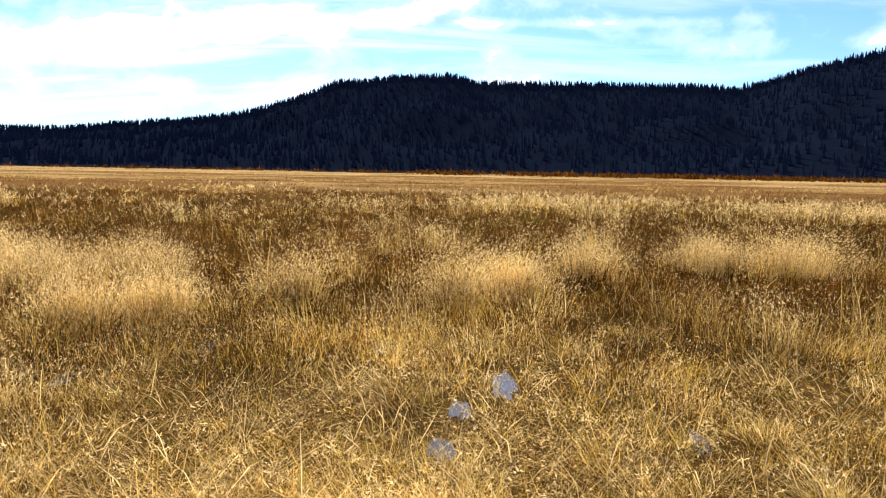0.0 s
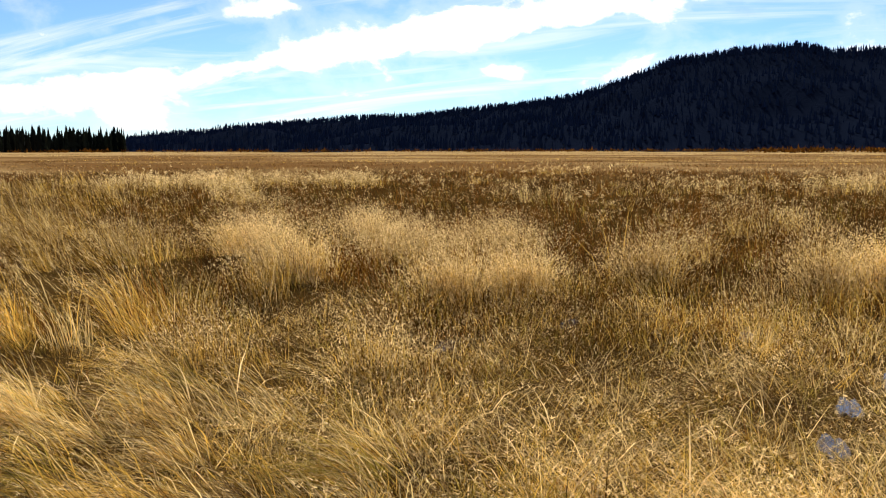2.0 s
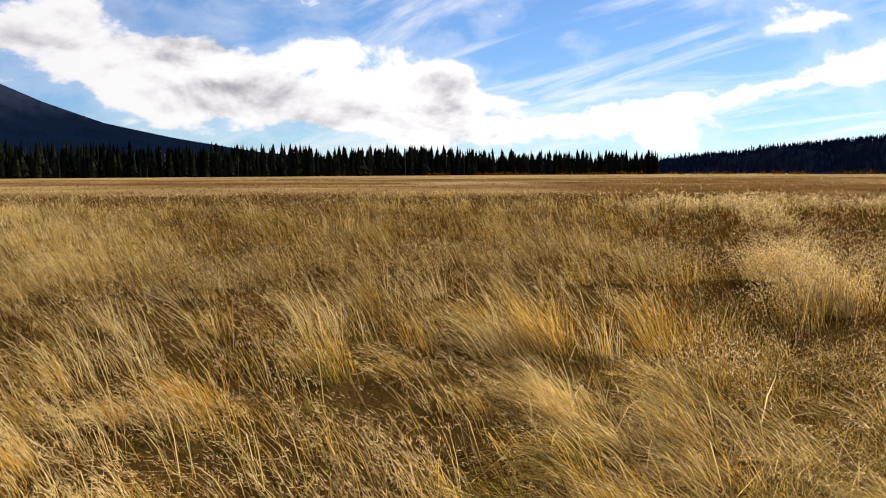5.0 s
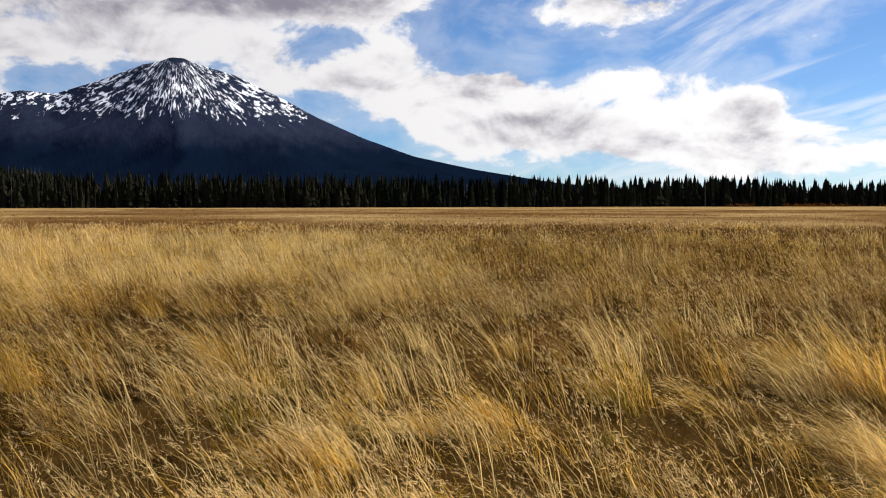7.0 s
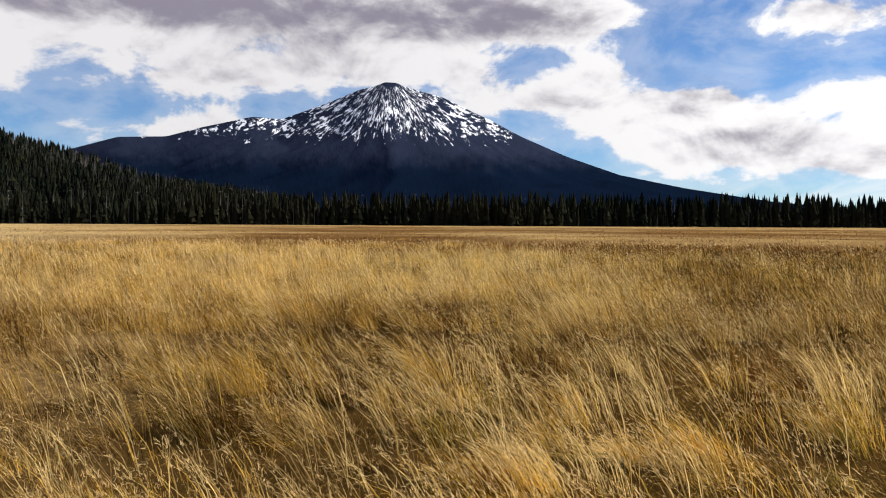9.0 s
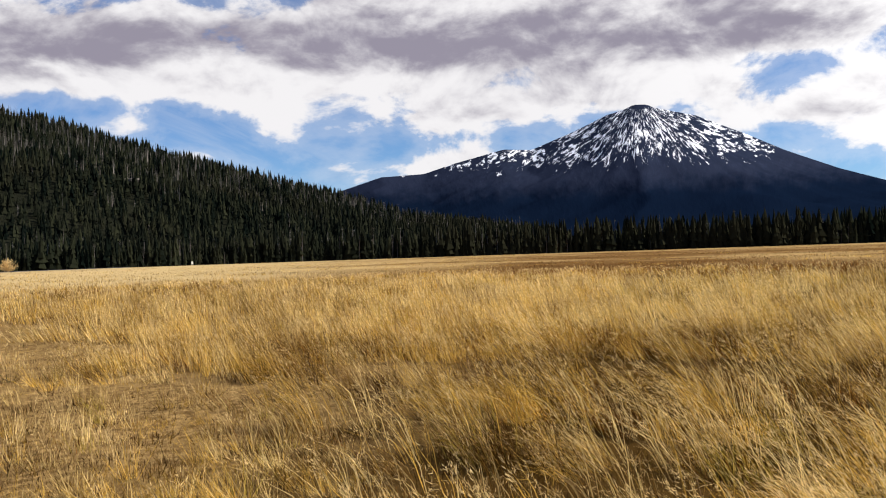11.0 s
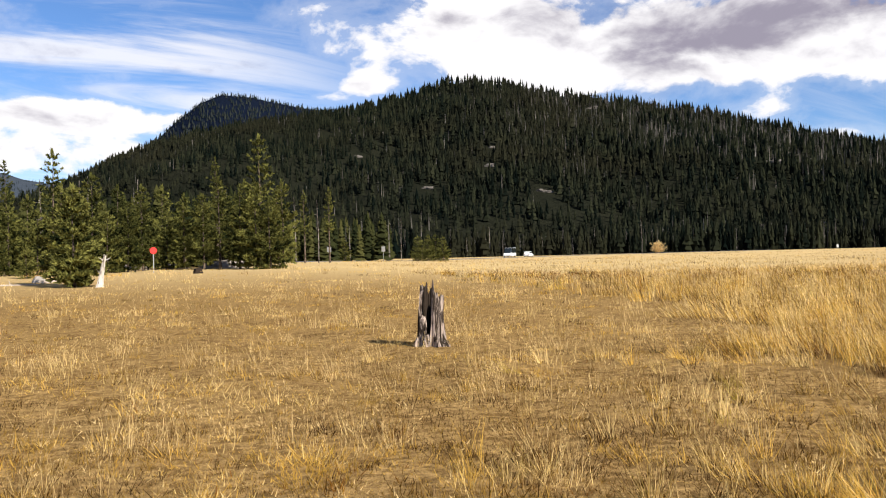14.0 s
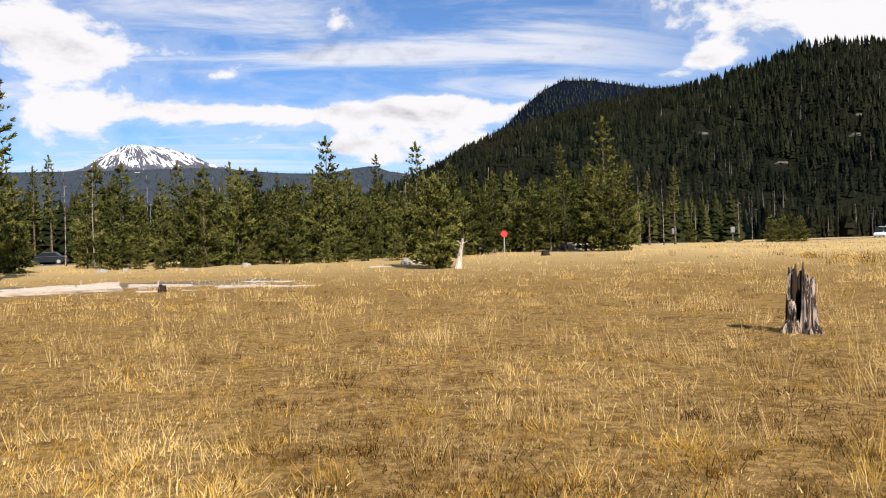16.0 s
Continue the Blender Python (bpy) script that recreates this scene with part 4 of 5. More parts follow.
def grow_golden():
    heap = Heap()
    # locks of long stems laid over together, with dark gaps between them
    c = scatter(3900, 1.8, 15, 26, 150, 0.3)
    c = pick(c, zones(*c)[2] & (wetness(c[2], c[3], HOLLOWS) > 1.1))
    a, r, x, y = c
    c = pick(c, mound(x, y) + rng.uniform(-0.18, 0.18, len(x)) > 0.16 + 0.3 * sstep(88, 98, a) * (1 - sstep(102, 110, a)) * (1 - sstep(5, 8, r)) - 0.35 * sstep(7, 12, r))
    a, r, x, y = c
    n = len(a)
    mat, red, lean, toward = golden_kind(c)
    h = rng.uniform(0.42, 0.80, n) * (1 - 0.12 * red) * (0.46 + 0.54 * sstep(3, 10, r)) * (0.56 + 0.58 * np.clip(mound(x, y), -0.2, 1.2))
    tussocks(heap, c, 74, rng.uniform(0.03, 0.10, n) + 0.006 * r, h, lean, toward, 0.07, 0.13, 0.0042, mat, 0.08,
             (np.where(red, 0.20, 0.28), 4, 0.009, 0.030, 0.08, 0.3), 0.00043, 9, tint=light_tint(a, r) - 0.10 - 0.16 * red + 0.28 * waves(x, y, 0.6, 87), grain=1.5)
    # single pale stems standing over the rest
    c = scatter(1500, 2.5, 14, 26, 128, 0.2)
    c = pick(c, zones(*c)[2])
    n = len(c[0])
    tussocks(heap, c, 6, np.full(n, 0.05), rng.uniform(0.45, 0.80, n) * (0.6 + 0.4 * sstep(3, 8, c[1])), rng.uniform(0.35, 0.9, n), WIND + rng.normal(0, 0.35, n), 0.1, 0.12, 0.0040, choose(n, straw=0.7, gold=0.3), 0.0,
             (np.full(n, 0.8), 8, 0.014, 0.024, 0.09, 0.5), 0.00043, 9, tint=0.24)
    # the stand further out, finer and closer
    c = scatter(11500, 12, 62, 26, 166, 0.3)
    c = pick(c, zones(*c)[2])
    a, r, x, y = c
    n = len(a)
    mat, red, lean, toward = golden_kind(c)
    h = rng.uniform(0.38, 0.70, n) * (1 - 0.15 * red) * (1 - 0.35 * sstep(38, 60, r)) * (1 + 0.22 * np.clip(waves(x, y, 1.4, 81), -1, 1))
    # tint also follows tussock height, crests painted lighter and dips darker
    tussocks(heap, c, 19, rng.uniform(0.05, 0.10, n) + 0.004 * r, h, lean, toward, 0.10, 0.13, 0.0048, mat, 0.08, (np.where(red, 0.12, 0.34), 3, 0.012, 0.040, 0.10, 0.3), 0.00050, 0, tint=light_tint(a, r) - 0.05 + 0.10 * waves(x, y, 1.4, 81))
    # low cover far out
    c = scatter(5200, 55, 480, 26, 166, 0.5)
    c = pick(c, zones(*c)[2])
    a, r, x, y = c
    n = len(a)
    mat, red, lean, toward = golden_kind(c)
    tussocks(heap, c, 16, 0.1 + 0.009 * r, rng.uniform(0.10, 0.28, n), np.full(n, 0.25), toward, 0.1, 0.12, 0.0048, mat, 0.03, None, 0.00040, 0)
    # low growth between the tussocks, tinted darker for the shade in the gaps
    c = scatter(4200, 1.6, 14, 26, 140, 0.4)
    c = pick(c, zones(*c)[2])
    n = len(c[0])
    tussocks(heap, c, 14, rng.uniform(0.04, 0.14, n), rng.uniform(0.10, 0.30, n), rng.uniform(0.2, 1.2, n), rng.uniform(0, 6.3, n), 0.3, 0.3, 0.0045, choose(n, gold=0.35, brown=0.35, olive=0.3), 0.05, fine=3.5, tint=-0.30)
    # broken stems in the hollows, shade put into their dark tone
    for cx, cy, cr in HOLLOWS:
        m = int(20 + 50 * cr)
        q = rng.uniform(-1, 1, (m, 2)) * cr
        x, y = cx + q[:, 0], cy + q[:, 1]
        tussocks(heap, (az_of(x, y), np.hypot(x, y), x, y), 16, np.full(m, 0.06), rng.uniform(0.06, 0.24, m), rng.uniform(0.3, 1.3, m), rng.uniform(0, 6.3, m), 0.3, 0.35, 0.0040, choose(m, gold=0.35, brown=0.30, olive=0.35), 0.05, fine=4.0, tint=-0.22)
    heap.build("golden_grass", "tall golden grass combed over by the wind")


def grow_turf():
    heap = Heap()
    c = scatter(14000, 1.8, 150, 98, 202, 0.55)
    c = pick(c, zones(*c)[3])
    a, r, x, y = c
    n = len(a)
    lump = waves(x, y, 0.7, 93) + 0.5 * waves(x, y, 0.35, 94)
    tone = waves(x, y, 0.7, 91) + 0.6 * waves(x, y, 4, 92) + 0.6 * sstep(14, 30, r) - 0.55 * (1 - sstep(8, 13, r)) * (1 - sstep(132, 146, a))
    mat = np.where(tone > 0.55, choose(n, straw=0.6, gold=0.4), choose(n, straw=0.25, gold=0.70, brown=0.05))
    h = rng.uniform(0.04, 0.11, n) * (1 + 0.8 * lump.clip(-0.7, 1.2)) * (1 + 0.7 * sstep(8, 40, r))
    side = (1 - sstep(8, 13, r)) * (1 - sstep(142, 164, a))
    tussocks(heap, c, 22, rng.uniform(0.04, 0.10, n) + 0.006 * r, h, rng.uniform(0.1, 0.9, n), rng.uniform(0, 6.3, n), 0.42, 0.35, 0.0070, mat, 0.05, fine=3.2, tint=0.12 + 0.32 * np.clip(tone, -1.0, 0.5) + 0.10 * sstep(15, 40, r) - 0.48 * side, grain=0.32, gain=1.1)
    # taller tussocks where the turf meets the stand
    c = scatter(1300, 2.2, 14, 100, 152, 0.3)
    c = pick(c, zones(*c)[3])
    a, r, x, y = c
    c = pick(c, waves(x, y, 0.9, 97) + rng.uniform(-0.3, 0.3, len(x)) > 0.15 + 0.8 * sstep(128, 150, a))
    n = len(c[0])
    tussocks(heap, c, 26, rng.uniform(0.03, 0.08, n), rng.uniform(0.18, 0.48, n), rng.uniform(0.2, 0.8, n), WIND + rng.normal(0, 0.5, n), 0.22, 0.2, 0.0038, choose(n, straw=0.6, gold=0.3, olive=0.1), 0.05, fine=4.5, tint=0.14)
    # trodden turf underfoot and behind the viewer
    for c in (scatter(700, 0.25, 2.6, -32, 328, 0.01), scatter(4200, 1.2, 30, 196, 334, 0.4)):
        n = len(c[0])
        tussocks(heap, c, 20, rng.uniform(0.04, 0.12, n) + 0.006 * c[1], rng.uniform(0.06, 0.18, n), rng.uniform(0.2, 1.0, n), rng.uniform(0, 6.3, n), 0.42, 0.35, 0.0070, choose(n, straw=0.35, gold=0.5, brown=0.1, olive=0.05), 0.05, fine=1.0, grain=0.5)
    # low dark cushions
    c = scatter(3600, 2.2, 45, 100, 202, 0.3)
    c = pick(c, zones(*c)[3])
    a, r, x, y = c
    c = pick(c, waves(x, y, 0.9, 98) + rng.uniform(-0.4, 0.4, len(x)) > 0.0)
    n = len(c[0])
    tussocks(heap, c, 24, rng.uniform(0.07, 0.17, n), rng.uniform(0.05, 0.14, n), rng.uniform(0.0, 0.4, n), rng.uniform(0, 6.3, n), 0.5, 0.35, 0.0062, choose(n, brown=0.22, gold=0.78), 0.03, fine=2.5, tint=-0.17, grain=0.5, gain=1.1)
    # pale wisps of old seed stalks, thickest some way out
    c = scatter(3300, 2.6, 75, 104, 204, 0.25)
    c = pick(c, zones(*c)[3])
    a, r, x, y = c
    c = pick(c, waves(x, y, 1.3, 95) + 0.6 * waves(x, y, 5, 96) + 1.0 * sstep(5, 16, r) + rng.uniform(-0.4, 0.4, len(x)) > 0.45)
    a, r, x, y = c
    n = len(a)
    tussocks(heap, c, 16, rng.uniform(0.03, 0.14, n) + 0.003 * r, rng.uniform(0.14, 0.46, n), rng.uniform(0.0, 0.35, n), WIND + rng.normal(0, 0.8, n), 0.14, 0.16, 0.0028, choose(n, head=0.7, straw=0.3), 0.03,
             (np.full(n, 0.35), 3, 0.010, 0.030, 0.10, 0.4), 0.00034, 3.2, 4, 0.2)
    heap.build("short_grass", "short dry tan turf with scattered pale tufts")


grow_trodden()
grow_brown()
grow_golden()
grow_turf()


# ---- standing water ----
def puddle(px, py, a, b, seed):
    g = random.Random(seed)
    bm = bmesh.new()
    n = 22
    ring = []
    for k in range(n):
        t = 2 * math.pi * k / n
        q = 0.80 + 0.22 * math.sin(2 * t + seed) + 0.15 * math.sin(5 * t + 2 * seed) + g.uniform(-0.08, 0.08)
        ring.append((a * q * math.cos(t), b * q * math.sin(t)))
    top = [bm.verts.new((u, v, 0.0)) for u, v in ring]
    low = [bm.verts.new((u * 1.6, v * 1.3, -0.06)) for u, v in ring]
    bm.faces.new(top)
    for k in range(n):
        bm.faces.new((low[k], low[(k + 1) % n], top[(k + 1) % n], top[k]))
    ob = part("puddle", bm, WATER)
    ob.matrix_basis = pose(px, py, float(rise(px, py)) + 0.012)
    return tagged(ob, "shallow pool of standing water among trodden grass", "puddle", "pools in the marsh", "structure")


def water_material():
    m, n = material("marsh_water")
    p = place_coord(n)
    finish(n, principled(n, (0.05, 0.04, 0.033), 0.05, n.noise(p, 14, 3, 0.6), 0.12, 0.01, **{"Specular IOR Level": 0.6}))
    return m


WATER = water_material()
for k, (px, py, a, b) in enumerate(POOLS):
    puddle(px, py, a, b, k + 1)

# ---- road and track ----
def ribbon(name, label, pts, width, lift, mat, category):
    """A strip along (azimuth, distance) points, with sloping edges that reach into the ground."""
    p = np.array([spot(a, r)[:] for a, r in pts])
    s = np.concatenate([[0], np.cumsum(np.linalg.norm(np.diff(p[:, :2], axis=0), axis=1))])
    q = np.linspace(0, s[-1], 90)
    c = np.stack([np.interp(q, s, p[:, k]) for k in range(2)], 1)
    for _ in range(6):
        c[1:-1] = (c[:-2] + c[1:-1] * 2 + c[2:]) / 4
    d = np.gradient(c, axis=0)
    d /= np.linalg.norm(d, axis=1, keepdims=True)
    nrm = np.stack([-d[:, 1], d[:, 0]], 1)
    cols, n = [], len(c)
    for off, dz in ((-0.5 - 0.6 / width, -0.3), (-0.5, lift), (0, lift + 0.03), (0.5, lift), (0.5 + 0.6 / width, -0.3)):
        jit = waves(c[:, 0], c[:, 1], 3.0, 5)[:, None] * 0.25
        e = c + nrm * (off * width + (jit if abs(off) > 0.1 else 0))
        cols.append(np.stack([e[:, 0], e[:, 1], rise(e[:, 0], e[:, 1]) + dz], 1))
    v = np.stack(cols, 1).reshape(-1, 3)
    t = []
    for k in range(4):
        a = np.arange(n - 1) * 5 + k
        t += [np.stack([a, a + 5, a + 6], 1), np.stack([a, a + 6, a + 1], 1)]
    return tagged(big_mesh(name, v, np.concatenate(t), [mat], smooth=False), label, category, kind="structure")


def speckled(name, dark, light, scale, rough=0.95, bump=0.02):
    m, n = material(name)
    p = place_coord(n)
    f = n.noise(p, scale, 6, 0.7)
    g = n.noise(p, scale * 0.12, 3, 0.6)
    c = n.mix(n.math("ADD", n.math("MULTIPLY", f, 0.7), n.math("MULTIPLY", g, 0.3)), dark, light)
    finish(n, principled(n, c, rough, f, 0.7, bump))
    return m


ASPHALT = speckled("worn_asphalt", (0.06, 0.058, 0.06), (0.17, 0.165, 0.165), 6.0)
SAND = speckled("pale_sand", (0.085, 0.066, 0.048), (0.23, 0.188, 0.145), 4.0)
GRAVEL = speckled("dark_gravel", (0.10, 0.085, 0.07), (0.30, 0.26, 0.22), 4.0)
OUTROCK = speckled("outcrop_rock", (0.045, 0.040, 0.036), (0.17, 0.152, 0.135), 0.6)
STONE = speckled("grey_rock", (0.12, 0.11, 0.10), (0.42, 0.38, 0.34), 2.5)
ribbon("road", "worn grey asphalt road along the edge of the pines", [(214, 92), (204, 98), (194, 108), (180, 120), (168, 128), (158, 152), (152, 190), (146, 235), (140, 285), (132, 338), (126, 372)], 7.5, 0.10, ASPHALT, "road")
ribbon("bare_patch", "bare pale sandy ground beside the fallen logs", [(205, 47.0), (199, 46.0), (193, 45.2), (188, 44.2), (184, 43.8), (181.5, 44.2)], 3.4, 0.02, SAND, "ground")


# ---- weathered wood ----
def weathered(name, dark, light, along=(30.0, 30.0, 2.2), split=(0.46, 0.56)):
    m, n = material(name)
    x, y, z = n.xyz(place_coord(n))
    grain = n.noise(n.vec(n.math("MULTIPLY", x, along[0]), n.math("MULTIPLY", y, along[1]), n.math("MULTIPLY", z, along[2])), 1.0, 5, 0.7, 0.4)
    crack = n.smooth(grain, *split)
    c = n.mix(grain, dark, light)
    c = n.mix(crack, (0.035, 0.026, 0.02), c)
    finish(n, principled(n, c, 0.9, grain, 0.9, 0.02))
    return m


GREYWOOD = weathered("grey_stump_wood", (0.025, 0.017, 0.014), (0.56, 0.45, 0.38), (17.0, 17.0, 2.6), (0.45, 0.55))
CHAR = weathered("dark_hollow_wood", (0.006, 0.0045, 0.004), (0.032, 0.024, 0.018))
BLEACH = weathered("bleached_log_wood", (0.17, 0.14, 0.115), (0.52, 0.45, 0.39), (1.2, 16.0, 16.0), (0.30, 0.40))
BLEACH_UP = weathered("bleached_snag_wood", (0.20, 0.17, 0.14), (0.66, 0.60, 0.52), (22.0, 22.0, 1.8), (0.36, 0.46))


def old_stump():
    """Hollow weathered stump: a ribbed shell with a broken rim, open on one side."""
    # local frame: x to the viewer's right, y away from the viewer
    n, m = 64, 18
    th = np.linspace(0, 2 * np.pi, n, endpoint=False)
    deg = np.degrees(th)
    rim = np.interp(deg, [0, 25, 40, 75, 90, 105, 118, 130, 150, 168, 184, 190, 196, 206, 228, 236, 244, 268, 272, 276, 281, 288, 300, 310, 317, 324, 334, 352, 360],
                    [0.74, 0.84, 0.76, 0.80, 0.98, 0.84, 1.02, 0.94, 1.00, 0.96, 0.90, 0.70, 0.52, 0.50, 0.46, 0.36, 0.20, 0.16, 0.50, 1.08, 1.12, 0.90, 0.88, 0.84, 0.34, 0.42, 0.80, 0.84, 0.74])
    g = np.random.default_rng(3)
    rim = rim + g.uniform(-0.05, 0.05, n)
    rib = 0.13 * np.cos(th * 7 + 0.6) + 0.09 * np.cos(th * 11 + 2.0) + 0.06 * np.cos(th * 19)
    bm = bmesh.new()
    outer, inner = [], []
    for k in range(n):
        co, ci = [], []
        for j in range(m):
            z = rim[k] * j / (m - 1)
            flare = 0.225 + 0.06 * math.exp(-z / 0.11) - 0.012 * z
            r = flare * (1 + rib[k] * (0.5 + 0.9 * math.exp(-z / 0.3))) + 0.008 * math.sin(9 * z + 3 * th[k])
            lean = 0.03 * z
            co.append(bm.verts.new((r * 1.05 * math.cos(th[k]) + lean, r * 0.95 * math.sin(th[k]), z - 0.03)))
            ri = max(0.03, r - 0.045 - 0.02 * math.exp(-z / 0.2)) * (1 - 0.5 * math.exp(-z / 0.05))
            ci.append(bm.verts.new((ri * math.cos(th[k]) + lean, ri * 0.95 * math.sin(th[k]), z - 0.03 + (0.02 if j == m - 1 else 0))))
        outer.append(co)
        inner.append(ci)
    for k in range(n):
        q = (k + 1) % n
        for j in range(m - 1):
            f = bm.faces.new((outer[k][j], outer[q][j], outer[q][j + 1], outer[k][j + 1]))
            if 160 < deg[k] < 203 or 306 < deg[k] < 318:      # charred strips on the outside
                f.material_index = 1
            f = bm.faces.new((inner[k][j + 1], inner[q][j + 1], inner[q][j], inner[k][j]))
            f.material_index = 1
        bm.faces.new((outer[k][-1], outer[q][-1], inner[q][-1], inner[k][-1]))
    # root spurs
    for a, l in ((20, 0.16), (75, 0.12), (160, 0.15), (205, 0.14), (250, 0.12), (290, 0.16), (335, 0.18)):
        c, s = math.cos(radians(a)), math.sin(radians(a))
        base = [bm.verts.new((c * 0.24 - s * w, s * 0.24 + c * w, -0.03)) for w in (-0.06, 0.06)]
        top = bm.verts.new((c * 0.22, s * 0.22, 0.22))
        tip = bm.verts.new((c * (0.26 + l), s * (0.26 + l), -0.03))
        bm.faces.new((base[0], tip, top))
        bm.faces.new((tip, base[1], top))
    bmesh.ops.recalc_face_normals(bm, faces=bm.faces[:])
    for v in bm.verts:
        v.co.x *= 0.86
    ob = part("tree_stump", bm, [GREYWOOD, CHAR])
    p = spot(148.3, 14.45)
    ob.matrix_basis = pose(p.x, p.y, p.z, 0, 0, 148.3)
    return tagged(ob, "weathered grey hollow tree stump with a jagged broken top", "tree stump")


old_stump()


def log_mesh(length, r0, r1, seed, mat, name="log", bend=0.15):
    """A tapered fallen trunk lying along x, with broken ends and branch stubs."""
    g = random.Random(seed)
    bm = bmesh.new()
    rows, sides = 16, 12
    ring = []
    for i in range(rows):
        u = i / (rows - 1)
        r = r0 + (r1 - r0) * u
        cy = bend * math.sin(u * 3 + seed)
        ring.append([bm.verts.new((u * length + (g.uniform(-0.12, 0.12) if i in (0, rows - 1) else 0), cy + r * (1 + g.uniform(-0.1, 0.1)) * math.cos(2 * math.pi * k / sides),
                                   r * 0.8 + r * (1 + g.uniform(-0.1, 0.1)) * math.sin(2 * math.pi * k / sides))) for k in range(sides)])
    for i in range(rows - 1):
        for k in range(sides):
            bm.faces.new((ring[i][k], ring[i][(k + 1) % sides], ring[i + 1][(k + 1) % sides], ring[i + 1][k]))
    bm.faces.new(ring[0][::-1])
    bm.faces.new(ring[-1])
    for _ in range(int(length * 1.2)):
        u, a = g.uniform(0.1, 0.9), g.uniform(0.3, 2.8)
        r = r0 + (r1 - r0) * u
        b = Vector((u * length, bend * math.sin(u * 3 + seed) + r * 0.8 * math.cos(a), r * 0.8 + r * 0.8 * math.sin(a)))
        d = Vector((g.uniform(-0.4, 0.4), math.cos(a), math.sin(a))) * g.uniform(0.12, 0.35)
        w = [bm.verts.new(b + Vector((0.04 * math.cos(t), 0.0, 0.04 * math.sin(t)))) for t in (0, 2.1, 4.2)]
        tip = bm.verts.new(b + d)
        for k in range(3):
            bm.faces.new((w[k], w[(k + 1) % 3], tip))
    bmesh.ops.recalc_face_normals(bm, faces=bm.faces[:])
    return part(name, bm, mat)


def lay_log(az0, r0, az1, r1, thick, seed, label, taper=0.6):
    a, b = spot(az0, r0), spot(az1, r1)
    ob = log_mesh((b - a).length, thick, thick * taper, seed, BLEACH)
    d = b - a
    ob.matrix_basis = pose(a.x, a.y, a.z - 0.03, 0, 0, math.degrees(math.atan2(d.y, d.x)))
    return tagged(ob, label, "log", "driftwood by the track")


lay_log(198.6, 39.0, 191.2, 39.4, 0.19, 1, "long bleached fallen log lying in dry grass", 1.35)
lay_log(190.7, 41.8, 186.9, 41.2, 0.12, 2, "bleached split log lying behind a longer one")
lay_log(185.2, 38.4, 179.2, 37.2, 0.10, 3, "thin bleached log half sunk in grass", 0.4)
lay_log(198.0, 41.0, 193.6, 42.6, 0.09, 4, "thin grey log beside the long log")
lay_log(183.5, 43.0, 180.6, 41.8, 0.06, 5, "slender bleached branch on the grass")
scraps = random.Random(12)
for k in range(16):
    a, r = scraps.uniform(181.5, 191.0), scraps.uniform(37.6, 43.0)
    lay_log(a, r, a - scraps.uniform(0.5, 1.5), r + scraps.uniform(-0.5, 0.5), scraps.uniform(0.03, 0.07), 20 + k, "short bleached branch lying on bare ground")
lay_log(175.4, 55.0, 173.0, 55.6, 0.08, 6, "short pale log beside the pines")
lay_log(172.6, 57.0, 170.4, 59.0, 0.13, 7, "pale broken branch behind the single pine")


def bleached_snag():
    bm = bmesh.new()
    sides, rows = 10, 12
    ring = []
    g = random.Random(5)
    for i in range(rows):
        u = i / (rows - 1)
        r = 0.07 * math.exp(-u * 6) + 0.15 - 0.07 * u
        ring.append([bm.verts.new((0.34 * u + r * (1 + 0.25 * math.cos(3 * t + i * 0.4)) * math.cos(t), 0.1 * math.sin(4 * u) + r * math.sin(t), 1.75 * u * (1 + 0.04 * math.sin(3 * t + 1)) - 0.05))
                     for t in (2 * math.pi * k / sides for k in range(sides))])
    for i in range(rows - 1):
        for k in range(sides):
            bm.faces.new((ring[i][k], ring[i][(k + 1) % sides], ring[i + 1][(k + 1) % sides], ring[i + 1][k]))
    bm.faces.new(ring[-1])
    for _ in range(5):
        i, k = g.randrange(4, 10), g.randrange(sides)
        b = ring[i][k].co.copy()
        w = [bm.verts.new(b + Vector((0, 0, q))) for q in (-0.04, 0.05)] + [bm.verts.new(b + Vector((0.04, 0.03, 0)))]
        tip = bm.verts.new(b + Vector((g.uniform(-0.4, 0.4), g.uniform(-0.3, 0.3), g.uniform(0.05, 0.3))))
        for q in range(3):
            bm.faces.new((w[q], w[(q + 1) % 3], tip))
    bmesh.ops.recalc_face_normals(bm, faces=bm.faces[:])
    ob = part("snag", bm, BLEACH_UP)
    p = spot(169.5, 49.8)
    ob.matrix_basis = pose(p.x, p.y, p.z, 0, 0, 169.4)
    return tagged(ob, "broken bleached white tree trunk standing beside a pine", "snag")


bleached_snag()


def small_stump(az, r, h, w, mat, label):
    g = random.Random(int(az * 10))
    bm = bmesh.new()
    ring = [[], [], []]
    for k in range(11):
        t = 2 * math.pi * k / 11
        q = g.uniform(0.85, 1.15)
        for j, (rr, z) in enumerate(((1.25, -0.05), (0.95, 0.45), (0.85, g.uniform(0.75, 1.1)))):
            ring[j].append(bm.verts.new((w * rr * q * math.cos(t), w * rr * q * math.sin(t), h * z)))
    for j in range(2):
        for k in range(11):
            bm.faces.new((ring[j][k], ring[j][(k + 1) % 11], ring[j + 1][(k + 1) % 11], ring[j + 1][k]))
    c = bm.verts.new((0, 0, h * 0.6))
    for k in range(11):
        bm.faces.new((ring[2][k], ring[2][(k + 1) % 11], c))
    bmesh.ops.recalc_face_normals(bm, faces=bm.faces[:])
    ob = part("tree_stump", bm, mat)
    p = spot(az, r)
